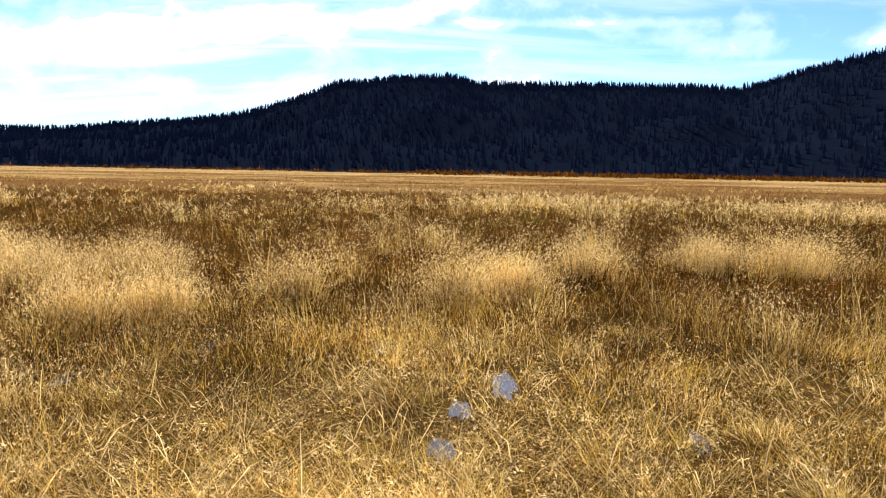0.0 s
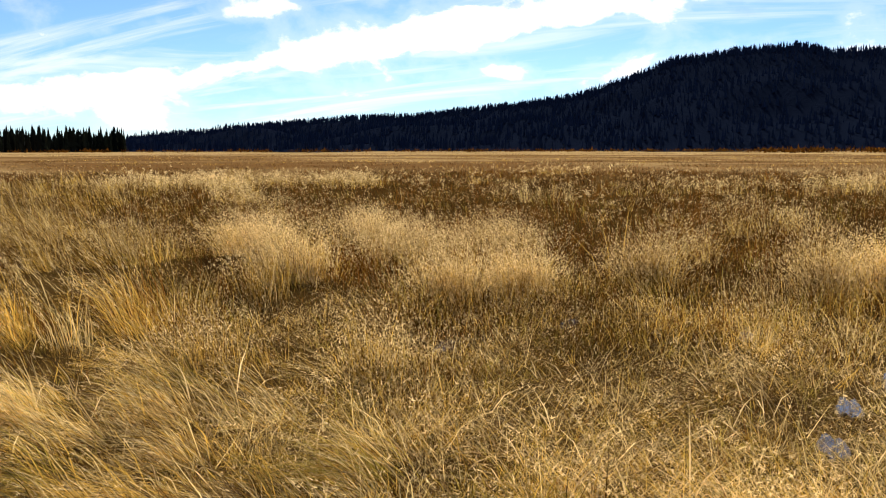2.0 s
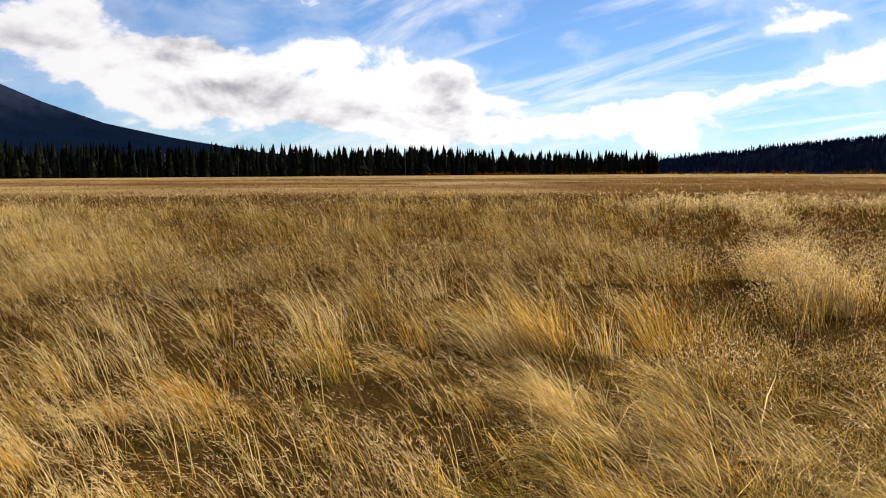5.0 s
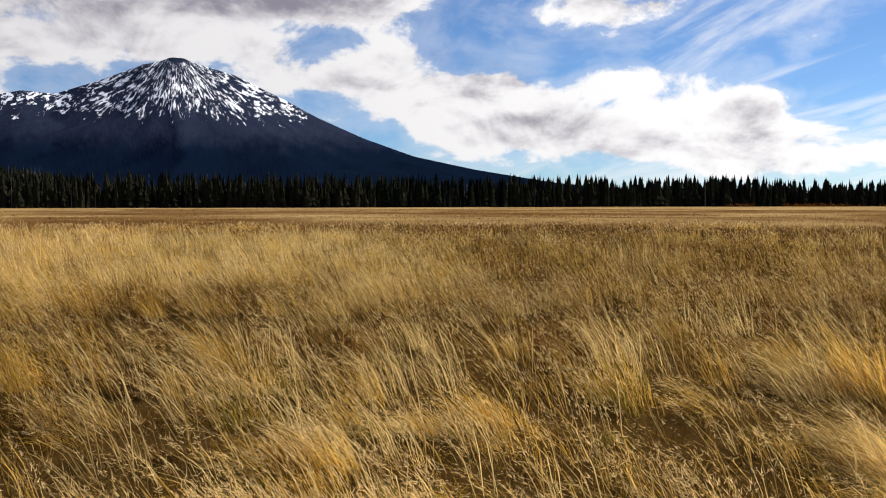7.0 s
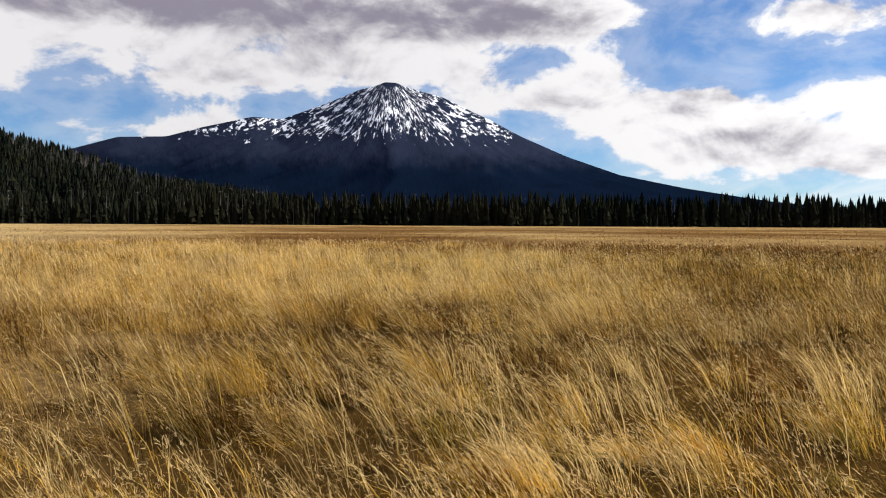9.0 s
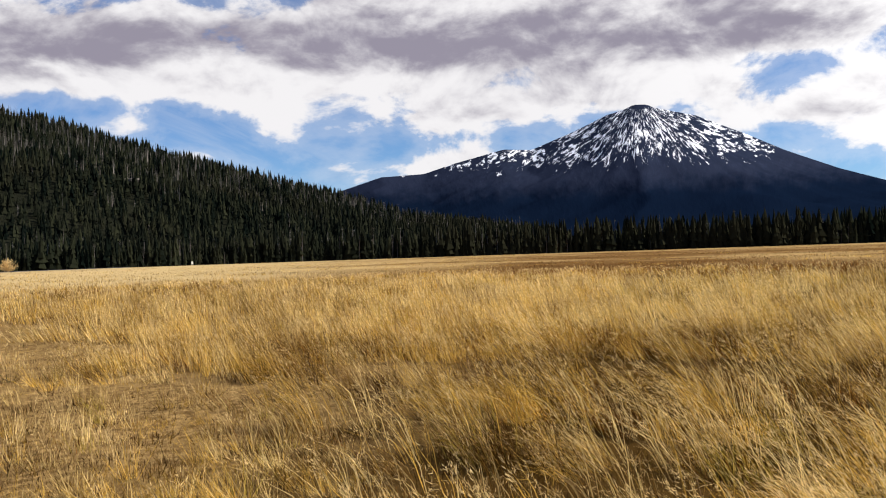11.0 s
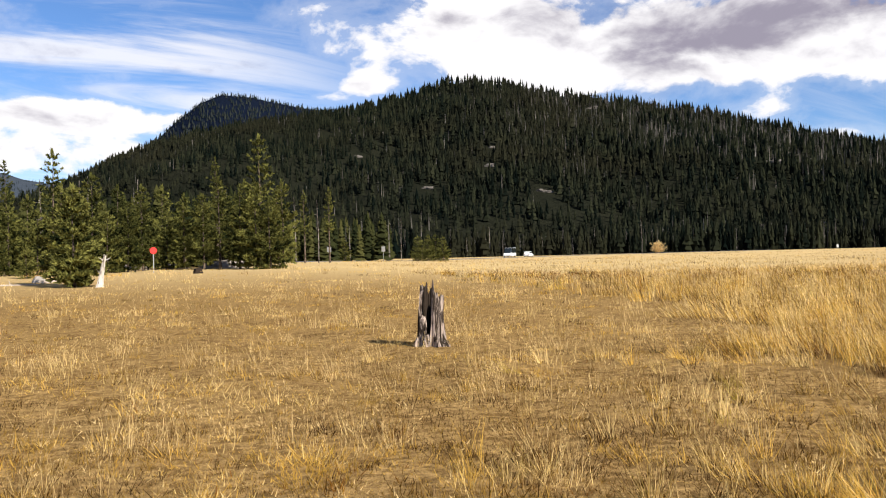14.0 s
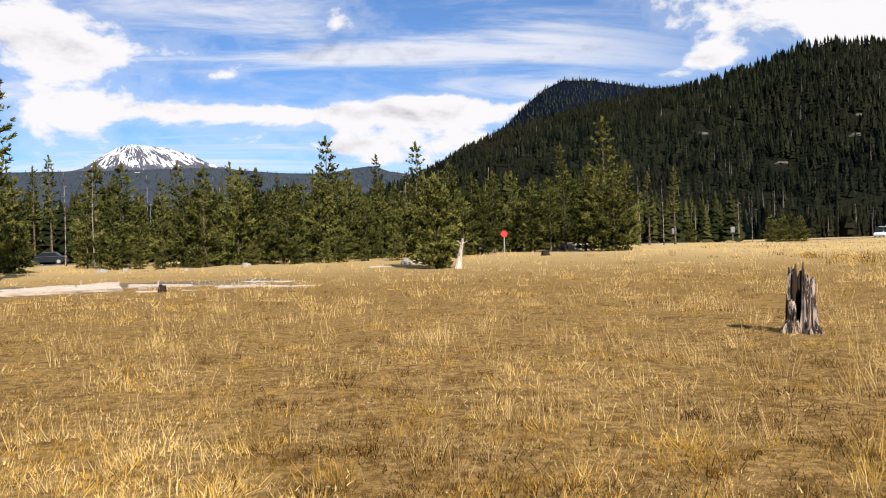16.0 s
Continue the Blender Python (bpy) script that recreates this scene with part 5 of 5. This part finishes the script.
    ob.matrix_basis = pose(p.x, p.y, p.z, 0, 0, g.uniform(0, 360))
    return tagged(ob, label, "tree stump", "low stumps in the grass")


small_stump(188.7, 37.2, 0.30, 0.17, CHAR, "low charred black stump in front of a bleached log")
small_stump(162.2, 74.0, 0.75, 0.16, CHAR, "dark narrow stump in front of a gravel mound")
small_stump(163.6, 66.0, 0.40, 0.30, CHAR, "low dark stump in dry grass")


# ---- stones and gravel mounds ----
def rock(az, r, w, h, mat, seed, name="rock", label="rounded grey boulder by the track", category="rock", group="boulders by the track"):
    bm = bmesh.new()
    bmesh.ops.create_icosphere(bm, subdivisions=3, radius=1)
    for v in bm.verts:
        q = 1 + 0.28 * noise.noise(v.co * 1.3 + Vector((seed * 3.1, 0, 0))) + 0.10 * noise.noise(v.co * 4 + Vector((0, seed, 0)))
        v.co = Vector((v.co.x * w * q, v.co.y * w * 0.8 * q, v.co.z * h * q))
    ob = part(name, bm, mat)
    p = spot(az, r)
    ob.matrix_basis = pose(p.x, p.y, p.z + h * 0.15, 0, 0, seed * 47)
    return tagged(ob, label, category, group)


for k, (az, r, w, h) in enumerate([(192.2, 63, 0.45, 0.22), (190.8, 64, 0.3, 0.18), (183.4, 64.5, 0.4, 0.25), (187.2, 61, 0.25, 0.15), (172.9, 58, 0.45, 0.35)]):
    rock(az, r, w, h, STONE, k + 1)
rock(161.9, 80, 2.3, 0.6, GRAVEL, 31, "gravel_mound", "low mound of grey gravel under the pines", "mound", "gravel heaps")
rock(168.0, 82, 2.2, 0.45, GRAVEL, 37, "gravel_mound", "low mound of grey gravel under the pines", "mound", "gravel heaps")
rock(165.2, 83, 1.6, 0.4, GRAVEL, 33, "gravel_mound", "low mound of grey gravel under the pines", "mound", "gravel heaps")


for k, (az, d, w) in enumerate(OUTCROPS):
    b = bearing(az) * d
    z = float(butte_h(np.array([az]), np.array([d]))[0])
    bm = bmesh.new()
    for q in range(4):
        c = Vector((random.uniform(-0.7, 0.7) * w, random.uniform(-0.2, 0.2) * w, random.uniform(-0.1, 0.15) * w))
        n0 = len(bm.verts)
        bmesh.ops.create_icosphere(bm, subdivisions=2, radius=1)
        bm.verts.ensure_lookup_table()
        for v in bm.verts[n0:]:
            f = 1 + 0.45 * noise.noise(v.co * 1.6 + Vector((k * 2.7, q * 1.9, 0)))
            v.co = c + Vector((v.co.x * w * 0.45 * f, v.co.y * w * 0.3 * f, v.co.z * w * 0.20 * f))
    ob = part("rock_outcrop", bm, OUTROCK)
    ob.matrix_basis = pose(b.x, b.y, z, 0, 0, az)
    tagged(ob, "pale rock outcrop among the conifers of the butte", "rock", "outcrops on the butte")


# ---- pines ----
BARK = weathered("pine_bark", (0.06, 0.045, 0.035), (0.22, 0.17, 0.13), (14, 14, 3))
POLE = weathered("dead_pole_wood", (0.12, 0.10, 0.09), (0.36, 0.32, 0.29), (14, 14, 1.5))


def trunk_bm(h, r, seed, top=0.12):
    g = random.Random(seed)
    bm = bmesh.new()
    rows, sides = 7, 7
    ring = []
    for i in range(rows):
        u = i / (rows - 1)
        q = r * (1 - (1 - top) * u) * (1.35 if i == 0 else 1)
        ox, oy = 0.05 * math.sin(u * 4 + seed), 0.05 * math.cos(u * 3 + seed)
        ring.append([bm.verts.new((ox + q * math.cos(2 * math.pi * k / sides), oy + q * math.sin(2 * math.pi * k / sides), u * h - (0.1 if i == 0 else 0))) for k in range(sides)])
    for i in range(rows - 1):
        for k in range(sides):
            bm.faces.new((ring[i][k], ring[i][(k + 1) % sides], ring[i + 1][(k + 1) % sides], ring[i + 1][k]))
    bm.faces.new(ring[-1])
    return bm


def crown_arrays(h, wide, start, seed, whorls=16, sparse=0.0):
    """Whorls of limbs that carry tufts of needles towards their ends; a ragged outline with gaps between the limbs."""
    g = np.random.default_rng(seed)
    v, t, tone = [], [], []

    def slip(c, d, e, s, k):
        i = len(v)
        v.extend((c - e * s * 0.23, c + e * s * 0.23, c + d * s))
        t.append((i, i + 1, i + 2))
        tone.extend((k, k, k))

    for w in range(whorls):
        u = start + (0.97 - start) * (w + g.uniform(-0.25, 0.25)) / whorls
        z = u * h
        span = wide * h * (1 - (u - start) / (1 - start)) ** 0.68 * min(1, 0.6 + 3 * (u - start)) + 0.16
        for b in range(int(g.integers(8, 12))):
            if g.uniform() < sparse:
                continue
            a = g.uniform(0, 2 * np.pi)
            L = span * g.uniform(0.55, 1.18)
            lift = g.uniform(-0.12, 0.22) + 0.55 * u
            own = np.clip(g.normal(0.45, 0.24), 0.02, 1)
            n = max(2, int(L / 0.20))
            for k in range(n):
                f = 0.25 + 0.75 * (k + 0.9) / n
                fan = g.normal(0, 0.16) * L * f
                c = np.array([np.cos(a) * L * f - np.sin(a) * fan, np.sin(a) * L * f + np.cos(a) * fan, z + L * f * lift * f + g.normal(0, 0.04)])
                s = g.uniform(0.24, 0.40) * (1.05 - 0.35 * u)
                for _ in range(7):
                    d = np.array([np.cos(a) * 0.8, np.sin(a) * 0.8, 0.55]) + g.normal(0, 0.6, 3)
                    d /= np.linalg.norm(d)
                    e = np.cross(d, g.normal(0, 1, 3))
                    e /= np.linalg.norm(e) + 1e-9
                    slip(c, d, e, s, float(np.clip(own + g.normal(0, 0.10), 0, 1)))
    for _ in range(26):
        d = np.array([*g.normal(0, 0.35, 2), 1.0])
        slip(np.array([0, 0, h * g.uniform(0.93, 0.99)]), d, np.array([*g.normal(0, 1, 2), 0]), 0.30, 0.5)
    return np.array(v), np.array(t), np.array(tone)


def pine(h, wide, start, seed, label, group="young pines by the road", whorls=16, sparse=0.0):
    root = empty("pine_tree", Matrix(), label, "tree", group)
    part("trunk", trunk_bm(h * 0.97, 0.011 * h + 0.02, seed), BARK, root)
    v, t, tone = crown_arrays(h, wide, start, seed, whorls, sparse)
    crown = big_mesh("crown", v, t, [NEEDLE], tone=tone)
    crown.parent = root
    return root


def put(root, az, r, scale, turn, first):
    p = spot(az, r)
    m = pose(p.x, p.y, p.z, 0, 0, turn) @ Matrix.Scale(scale, 4)
    if first:
        root.matrix_basis = m
        return root
    ob = copy_thing(root, Matrix())
    ob.matrix_basis = m
    return ob


def plant_pines():
    g = random.Random(11)
    kinds = [pine(6.5, 0.25, 0.03, 21, "young bushy green pine standing among others"), pine(7.2, 0.22, 0.05, 22, "young green pine with a pointed top"),
             pine(7.6, 0.19, 0.06, 23, "slim young pine with yellowish green needles", whorls=17), pine(5.6, 0.31, 0.02, 24, "broad low young pine branched to the ground", whorls=13),
             pine(9.5, 0.14, 0.18, 25, "tall slim pine rising over its neighbours", whorls=15, sparse=0.2), pine(12.5, 0.075, 0.40, 26, "tall thin pine with sparse short limbs", whorls=17, sparse=0.3)]
    used = set()

    def stand(k, az, r, s):
        ob = put(kinds[k], az, r, s, g.uniform(0, 360), k not in used)
        used.add(k)
        return ob

    kinds.append(pine(5.6, 0.245, 0.02, 27, "dark bushy pine standing alone before the wood", "", whorls=26))
    stand(6, 170.9, 51.0, 1.0)
    for az, r, k, s in [(159.0, 72, 3, 1.02), (159.9, 73, 0, 1.05), (160.9, 74, 1, 0.90), (163.2, 76, 2, 0.84), (164.4, 78, 1, 0.80), (165.5, 80, 0, 0.80), (166.9, 77, 2, 0.85),
                        (167.9, 74, 0, 0.88), (168.9, 73, 3, 0.85), (162.2, 79, 4, 0.86), (162.5, 92, 5, 0.92), (158.6, 90, 4, 0.85), (155.2, 120, 5, 0.85), (156.8, 118, 5, 0.80)]:
        stand(k, az + g.uniform(-0.1, 0.1), r, s)
    az = 171.6
    while az < 207:                       # front row, with a gap where the road shows
        if 193.2 < az < 196.7:
            az = 196.8
        stand(g.choice((0, 1, 2, 3, 0, 1)), az, g.uniform(66, 76), g.uniform(0.70, 1.12))
        az += g.uniform(0.85, 1.6)
    az = 158.2
    while az < 207:                       # second row
        if 193.0 < az < 196.9:
            az = 197.0
        stand(g.choice((0, 1, 2, 1, 2, 4)), az, g.uniform(79, 93), g.uniform(0.85, 1.30))
        az += g.uniform(0.9, 1.6)
    az = 171.5
    while az < 193:                       # saplings along the edge
        stand(3, az, g.uniform(65, 68), g.uniform(0.25, 0.5))
        az += g.uniform(0.9, 2.2)
    for az, s in [(174.7, 1.02), (178.9, 0.84), (181.2, 0.86), (184.25, 0.96), (185.9, 0.92), (195.0, 1.0), (195.9, 0.92), (191.3, 0.84), (197.3, 0.88)]:
        stand(5, az, 108 + g.uniform(-4, 4), s)
    tagged(stand(4, 198.0, 57, 1.3), "tall dark pine close to the bare patch")
    # young pines out by the road, lighter green
    for az, r, s in [(147.6, 168, 0.85), (148.1, 172, 0.95), (148.6, 166, 0.9), (149.0, 171, 0.75), (149.3, 176, 0.9), (154.2, 165, 0.8)]:
        tagged(stand(3, az, r, s), "light green young pine in a clump by the road", group="pine clump in the open")


plant_pines()


def dead_pole(h, r, seed):
    root = empty("dead_tree", Matrix(), "bare grey dead pine pole among living pines", "tree", "dead poles in the wood")
    part("trunk", trunk_bm(h, r, seed, 0.35), POLE, root)
    g = random.Random(seed)
    for _ in range(7):
        z, a, l = g.uniform(0.4, 0.95) * h, g.uniform(0, 6.3), g.uniform(0.2, 0.6)
        bm = bmesh.new()
        b = Vector((0, 0, z))
        d = Vector((math.cos(a), math.sin(a), g.uniform(-0.3, 0.2))) * l
        w = [bm.verts.new(b + Vector((0.02 * math.cos(q), 0.02 * math.sin(q), 0.03 * math.sin(q * 2)))) for q in (0, 2.1, 4.2)]
        tip = bm.verts.new(b + d)
        for k in range(3):
            bm.faces.new((w[k], w[(k + 1) % 3], tip))
        part("branch", bm, POLE, root)
    return root


def plant_poles():
    g = random.Random(4)
    root = dead_pole(7.5, 0.06, 3)
    first = True
    for az, r, s in [(170.6, 86, 1.12), (170.1, 88, 1.2), (167.2, 95, 1.25), (176.4, 90, 1.15), (180.4, 96, 1.2), (186.6, 72, 0.92), (184.9, 95, 1.2), (185.3, 97, 1.22), (187.9, 95, 1.1), (189.4, 97, 1.25),
                     (192.6, 72, 1.0), (197.0, 71, 0.95), (194.2, 90, 1.2), (172.8, 92, 1.2), (178.2, 98, 1.2), (182.3, 72, 0.6), (157.4, 110, 1.15), (155.9, 112, 1.1), (134.5, 330, 1.9), (150.4, 240, 1.6), (152.8, 230, 1.5)]:
        put(root, az, r, s, g.uniform(0, 360), first)
        first = False


plant_poles()


def back_wood():
    """The wood behind the young pines."""
    n = 1500
    a = rng.uniform(151, 212, n)
    d = 94 + 200 * rng.uniform(0, 1, n) ** 1.5
    road = np.interp(a, [126, 132, 140, 146, 152, 158, 168, 180, 194, 214], [372, 338, 285, 235, 190, 152, 128, 120, 108, 92])
    keep = (np.abs(d - road) > 7) & ~((a > 192.5) & (a < 197.5) & (d < road)) & ((d > road) | (a > 160))
    a, d = a[keep], d[keep]
    x, y = -np.sin(np.radians(a)) * d, np.cos(np.radians(a)) * d
    k = rng.integers(0, 2, len(a))
    dead = rng.uniform(0, 1, len(a)) < 0.08
    k[dead] = rng.integers(2, 4, dead.sum())
    h = rng.uniform(6.0, 9.5, len(a)) + 0.030 * (d - 96)
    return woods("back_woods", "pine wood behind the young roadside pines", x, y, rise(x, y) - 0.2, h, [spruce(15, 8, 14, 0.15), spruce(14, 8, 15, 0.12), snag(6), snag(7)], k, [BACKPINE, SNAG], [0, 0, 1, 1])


back_wood()

# ---- signs, vehicles ----
def plain(name, colour, rough=0.5, metal=0.0, vary=0.12):
    m, n = material(name)
    p = place_coord(n)
    f = n.math("MULTIPLY", n.noise(p, 6.0, 4, 0.6), vary)
    c = n.mix(f, colour, tuple(q * 0.4 for q in colour))
    finish(n, principled(n, c, rough, **{"Metallic": metal, "Specular IOR Level": 0.5}))
    return m


RED = plain("red_sign_face", (0.62, 0.02, 0.015), 0.45)
WHITE = plain("white_paint", (0.82, 0.82, 0.80), 0.35)
METAL = plain("galvanised_steel", (0.38, 0.38, 0.38), 0.45, 0.8)
NAVY = plain("dark_car_paint", (0.012, 0.014, 0.02), 0.25)
RUBBER = plain("tyre_rubber", (0.02, 0.02, 0.02), 0.85)
TINT = plain("dark_glass", (0.015, 0.02, 0.022), 0.08)
LAMP = plain("lamp_glass", (0.7, 0.7, 0.68), 0.15)
TAIL = plain("red_lamp_glass", (0.4, 0.02, 0.02), 0.2)


def prism(outline, y0, y1, bevel=0.0):
    """A solid from an outline in x and z, between two planes of y."""
    bm = bmesh.new()
    a = [bm.verts.new((x, y0, z)) for x, z in outline]
    b = [bm.verts.new((x, y1, z)) for x, z in outline]
    n = len(outline)
    bm.faces.new(a[::-1])
    bm.faces.new(b)
    for k in range(n):
        bm.faces.new((a[k], a[(k + 1) % n], b[(k + 1) % n], b[k]))
    bmesh.ops.recalc_face_normals(bm, faces=bm.faces[:])
    if bevel:
        bmesh.ops.bevel(bm, geom=bm.edges[:], offset=bevel, segments=2, profile=0.5, affect="EDGES", clamp_overlap=True)
    return bm


def box(x0, x1, y0, y1, z0, z1, bevel=0.0):
    return prism([(x0, z0), (x1, z0), (x1, z1), (x0, z1)], y0, y1, bevel)


def road_sign(az, r, face_bm, face_mat, post, label, name, turn):
    p = spot(az, r)
    root = empty(name, pose(p.x, p.y, p.z, 0, 0, turn), label, "sign")
    part("post", box(-0.035, 0.035, -0.03, 0.03, -0.3, post, 0.006), METAL, root)
    part("panel", face_bm, face_mat, root)
    return root


def octagon(z, w):
    q = [(w * math.cos(radians(22.5 + 45 * k)) / 0.924, z + w * math.sin(radians(22.5 + 45 * k)) / 0.924) for k in range(8)]
    return prism(q, -0.055, -0.035)


sign = road_sign(166.3, 71.0, octagon(1.72, 0.26), RED, 1.95, "red octagonal road sign on a grey post", "road_sign", 170)
road_sign(151.6, 150.0, box(-0.32, 0.32, -0.05, -0.035, 1.7, 2.6), METAL, 2.7, "pale grey rectangular road sign on a post", "road_sign", 150)
road_sign(155.2, 128.0, box(-0.30, 0.30, -0.05, -0.035, 1.5, 2.3), METAL, 2.4, "grey back of a rectangular road sign", "road_sign", 150)
road_sign(122.8, 340.0, box(-0.35, 0.35, -0.05, -0.035, 0.5, 1.6), WHITE, 1.6, "small white marker board at the meadow edge", "marker_post", 122)


def wheel(x, y, parent, r=0.33, w=0.22):
    bm = bmesh.new()
    bmesh.ops.create_cone(bm, cap_ends=True, segments=24, radius1=r, radius2=r, depth=w, matrix=pose(x, y, r, 90))
    bmesh.ops.bevel(bm, geom=[e for e in bm.edges if e.is_boundary or len(e.link_faces) == 2 and e.calc_face_angle(0) > 1], offset=0.03, segments=2, affect="EDGES")
    tyre = part("wheel", bm, RUBBER, parent)
    bm = bmesh.new()
    s = 1 if y > 0 else -1
    bmesh.ops.create_cone(bm, cap_ends=True, segments=20, radius1=r * 0.66, radius2=r * 0.5, depth=0.03, matrix=pose(x, y + s * (w / 2 + 0.006), r, -90 * s))
    part("rim", bm, METAL, tyre, "silver wheel rim")
    return tyre


def car(name, m, paint, label, category, body, cabin, width, length, axles, wheel_r=0.33, lamps_z=0.68):
    """A vehicle along x (front at +x): body and cabin from outlines, windows, wheels and lamps."""
    root = empty(name, m, label, category)
    part("body", prism(body, -width / 2, width / 2, 0.06), paint, root)
    part("cabin", prism(cabin, -width / 2 + 0.10, width / 2 - 0.10, 0.08), paint, root)
    lo, hi = cabin[0][1] + 0.08, max(z for _, z in cabin) - 0.10
    xs = sorted(x for x, z in cabin if z > (lo + hi) / 2)
    for s in (-1, 1):
        y0, y1 = (width / 2 - 0.105, width / 2 - 0.085) if s > 0 else (-width / 2 + 0.085, -width / 2 + 0.105)
        mid = (xs[0] + xs[-1]) / 2
        for a, b in ((xs[0] + 0.05, mid - 0.05), (mid + 0.05, xs[-1] - 0.05)):
            part("window", prism([(a - 0.1, lo), (b + 0.12, lo), (b, hi), (a, hi)], y0, y1), TINT, root, "dark side window")
        for x in axles:
            wheel(x, s * (width / 2 - 0.10), root, wheel_r)
        part("headlight", box(length / 2 - 0.10, length / 2 + 0.01, s * (width / 2 - 0.35) - 0.17, s * (width / 2 - 0.35) + 0.17, lamps_z - 0.08, lamps_z + 0.08, 0.02), LAMP, root, "clear headlight")
        part("tail_light", box(-length / 2 - 0.01, -length / 2 + 0.08, s * (width / 2 - 0.25) - 0.12, s * (width / 2 - 0.25) + 0.12, lamps_z, lamps_z + 0.22, 0.02), TAIL, root, "red tail light")
    fx, tx = max(x for x, _ in cabin), xs[-1]
    part("windscreen", prism([(fx - 0.10, lo), (fx - 0.06, lo), (tx + 0.05, hi), (tx + 0.01, hi)], -width / 2 + 0.2, width / 2 - 0.2), TINT, root, "dark windscreen")
    bx, rx = min(x for x, _ in cabin), xs[0]
    part("rear_window", prism([(bx + 0.06, lo), (bx + 0.10, lo), (rx - 0.01, hi), (rx - 0.05, hi)], -width / 2 + 0.2, width / 2 - 0.2), TINT, root, "dark rear window")
    return root


SEDAN = [(-2.2, 0.28), (2.2, 0.28), (2.25, 0.62), (2.1, 0.78), (1.1, 0.92), (-1.6, 0.98), (-2.2, 0.92), (-2.25, 0.55)]
SEDAN_TOP = [(-1.75, 0.93), (1.15, 0.88), (0.35, 1.44), (-1.05, 1.46)]
WAGON_TOP = [(-2.05, 0.93), (1.15, 0.88), (0.45, 1.62), (-1.75, 1.64)]


def on_road(az, r, heading):
    p = spot(az, r)
    return pose(p.x, p.y, p.z + 0.11, 0, 0, heading)


car("car", on_road(195.3, 106.0, 8), NAVY, "dark blue hatchback parked on the road by the pines", "car", SEDAN, SEDAN_TOP, 1.78, 4.4, (-1.35, 1.38))
car("car", on_road(189.4, 112.0, 6), NAVY, "dark car half hidden behind roadside pines", "car", SEDAN, WAGON_TOP, 1.80, 4.4, (-1.35, 1.38))
car("car", on_road(141.9, 268.0, 215), WHITE, "white estate car on the road across the meadow", "car", SEDAN, WAGON_TOP, 1.85, 4.5, (-1.35, 1.38))
car("camper_van", on_road(143.15, 256.0, 38), WHITE, "white camper van on the road across the meadow", "van",
    [(-3.0, 0.4), (3.0, 0.4), (3.05, 0.95), (2.2, 1.25), (-3.0, 1.3)], [(-3.0, 1.2), (2.25, 1.2), (1.5, 2.1), (1.9, 2.75), (-3.0, 2.85)], 2.25, 6.0, (-1.8, 2.0), 0.38, 0.85)


# ---- pale bush at the edge of the wood ----
def pale_bush(az, r, h, n, seed):
    g = np.random.default_rng(seed)
    v, t = [], []
    for _ in range(n):
        a, e = g.uniform(0, 2 * np.pi), g.uniform(0.3, 1.5)
        L = h * g.uniform(0.6, 1.05)
        d = np.array([np.cos(a) * np.cos(e), np.sin(a) * np.cos(e), np.sin(e)])
        for f in np.linspace(0.25, 1, 5):
            c = d * L * f + g.normal(0, 0.12, 3) * h * 0.3
            q = g.normal(0, 1, 3)
            q /= np.linalg.norm(q)
            s = 0.10 * h
            i = len(v)
            v += [c - q * s * 0.4, c + q * s * 0.4, c + d * s * 1.6]
            t.append((i, i + 1, i + 2))
    ob = big_mesh("bush", np.array(v) + np.array([0, 0, 0.0]), np.array(t), [HEAD], tone=np.repeat(g.uniform(0.3, 0.9, len(t)), 3))
    p = spot(az, r)
    ob.matrix_basis = pose(p.x, p.y, p.z)
    return tagged(ob, "bare pale bush at the edge of the wood", "bush")


pale_bush(133.5, 330.0, 4.2, 130, 2)


# ---- low shrubs along the far shore ----
def shore_shrubs():
    n = 420
    a = np.concatenate([rng.uniform(-34, 2, 260), rng.uniform(2, 60, 160)])
    d = np.where(a < 2, rng.uniform(430, 560, n), rng.uniform(650, 820, n))
    V, T, off = [], [], 0
    for q, r in zip(a, d):
        k = 26
        c = rng.normal(0, 1, (k, 3)) * np.array([2.6, 2.6, 0.55]) + np.array([0, 0, 0.8])
        e = rng.normal(0, 1, (k, 3))
        f = rng.normal(0, 1, (k, 3)) * 0.5 + np.array([0, 0, 0.7])
        v = np.stack([c - e * 0.35, c + e * 0.35, c + f * 1.3], 1).reshape(-1, 3)
        v[:, 0] += -math.sin(radians(q)) * r
        v[:, 1] += math.cos(radians(q)) * r
        V.append(v)
        T.append(np.arange(k * 3).reshape(-1, 3) + off)
        off += k * 3
    ob = big_mesh("shore_shrubs", np.concatenate(V), np.concatenate(T), [BROWN], tone=np.repeat(rng.uniform(0, 0.7, off // 3), 3))
    return tagged(ob, "low brown shrubs along the far shore of the meadow", "shrubs", kind="stuff")


shore_shrubs()


# ---- water far out on the meadow ----
def far_water(az0, az1, r, depth, seed):
    bm = bmesh.new()
    g = random.Random(seed)
    n = 24
    edge = []
    for k in range(n):
        q = az0 + (az1 - az0) * k / (n - 1)
        w = depth * math.sin(math.pi * (k + 0.3) / (n - 0.4)) * g.uniform(0.6, 1.0)
        edge.append((bm.verts.new(bearing(q) * (r - w) + Vector((0, 0, 0.30))), bm.verts.new(bearing(q) * (r + w) + Vector((0, 0, 0.30)))))
    for (a, b), (c, d) in zip(edge, edge[1:]):
        bm.faces.new((a, b, d, c))
    ob = part("water", bm, WATER)
    return tagged(ob, "still water far out on the marsh", "water", kind="structure")


far_water(27, 34.5, 820, 260, 1)
far_water(1, 11, 760, 150, 2)
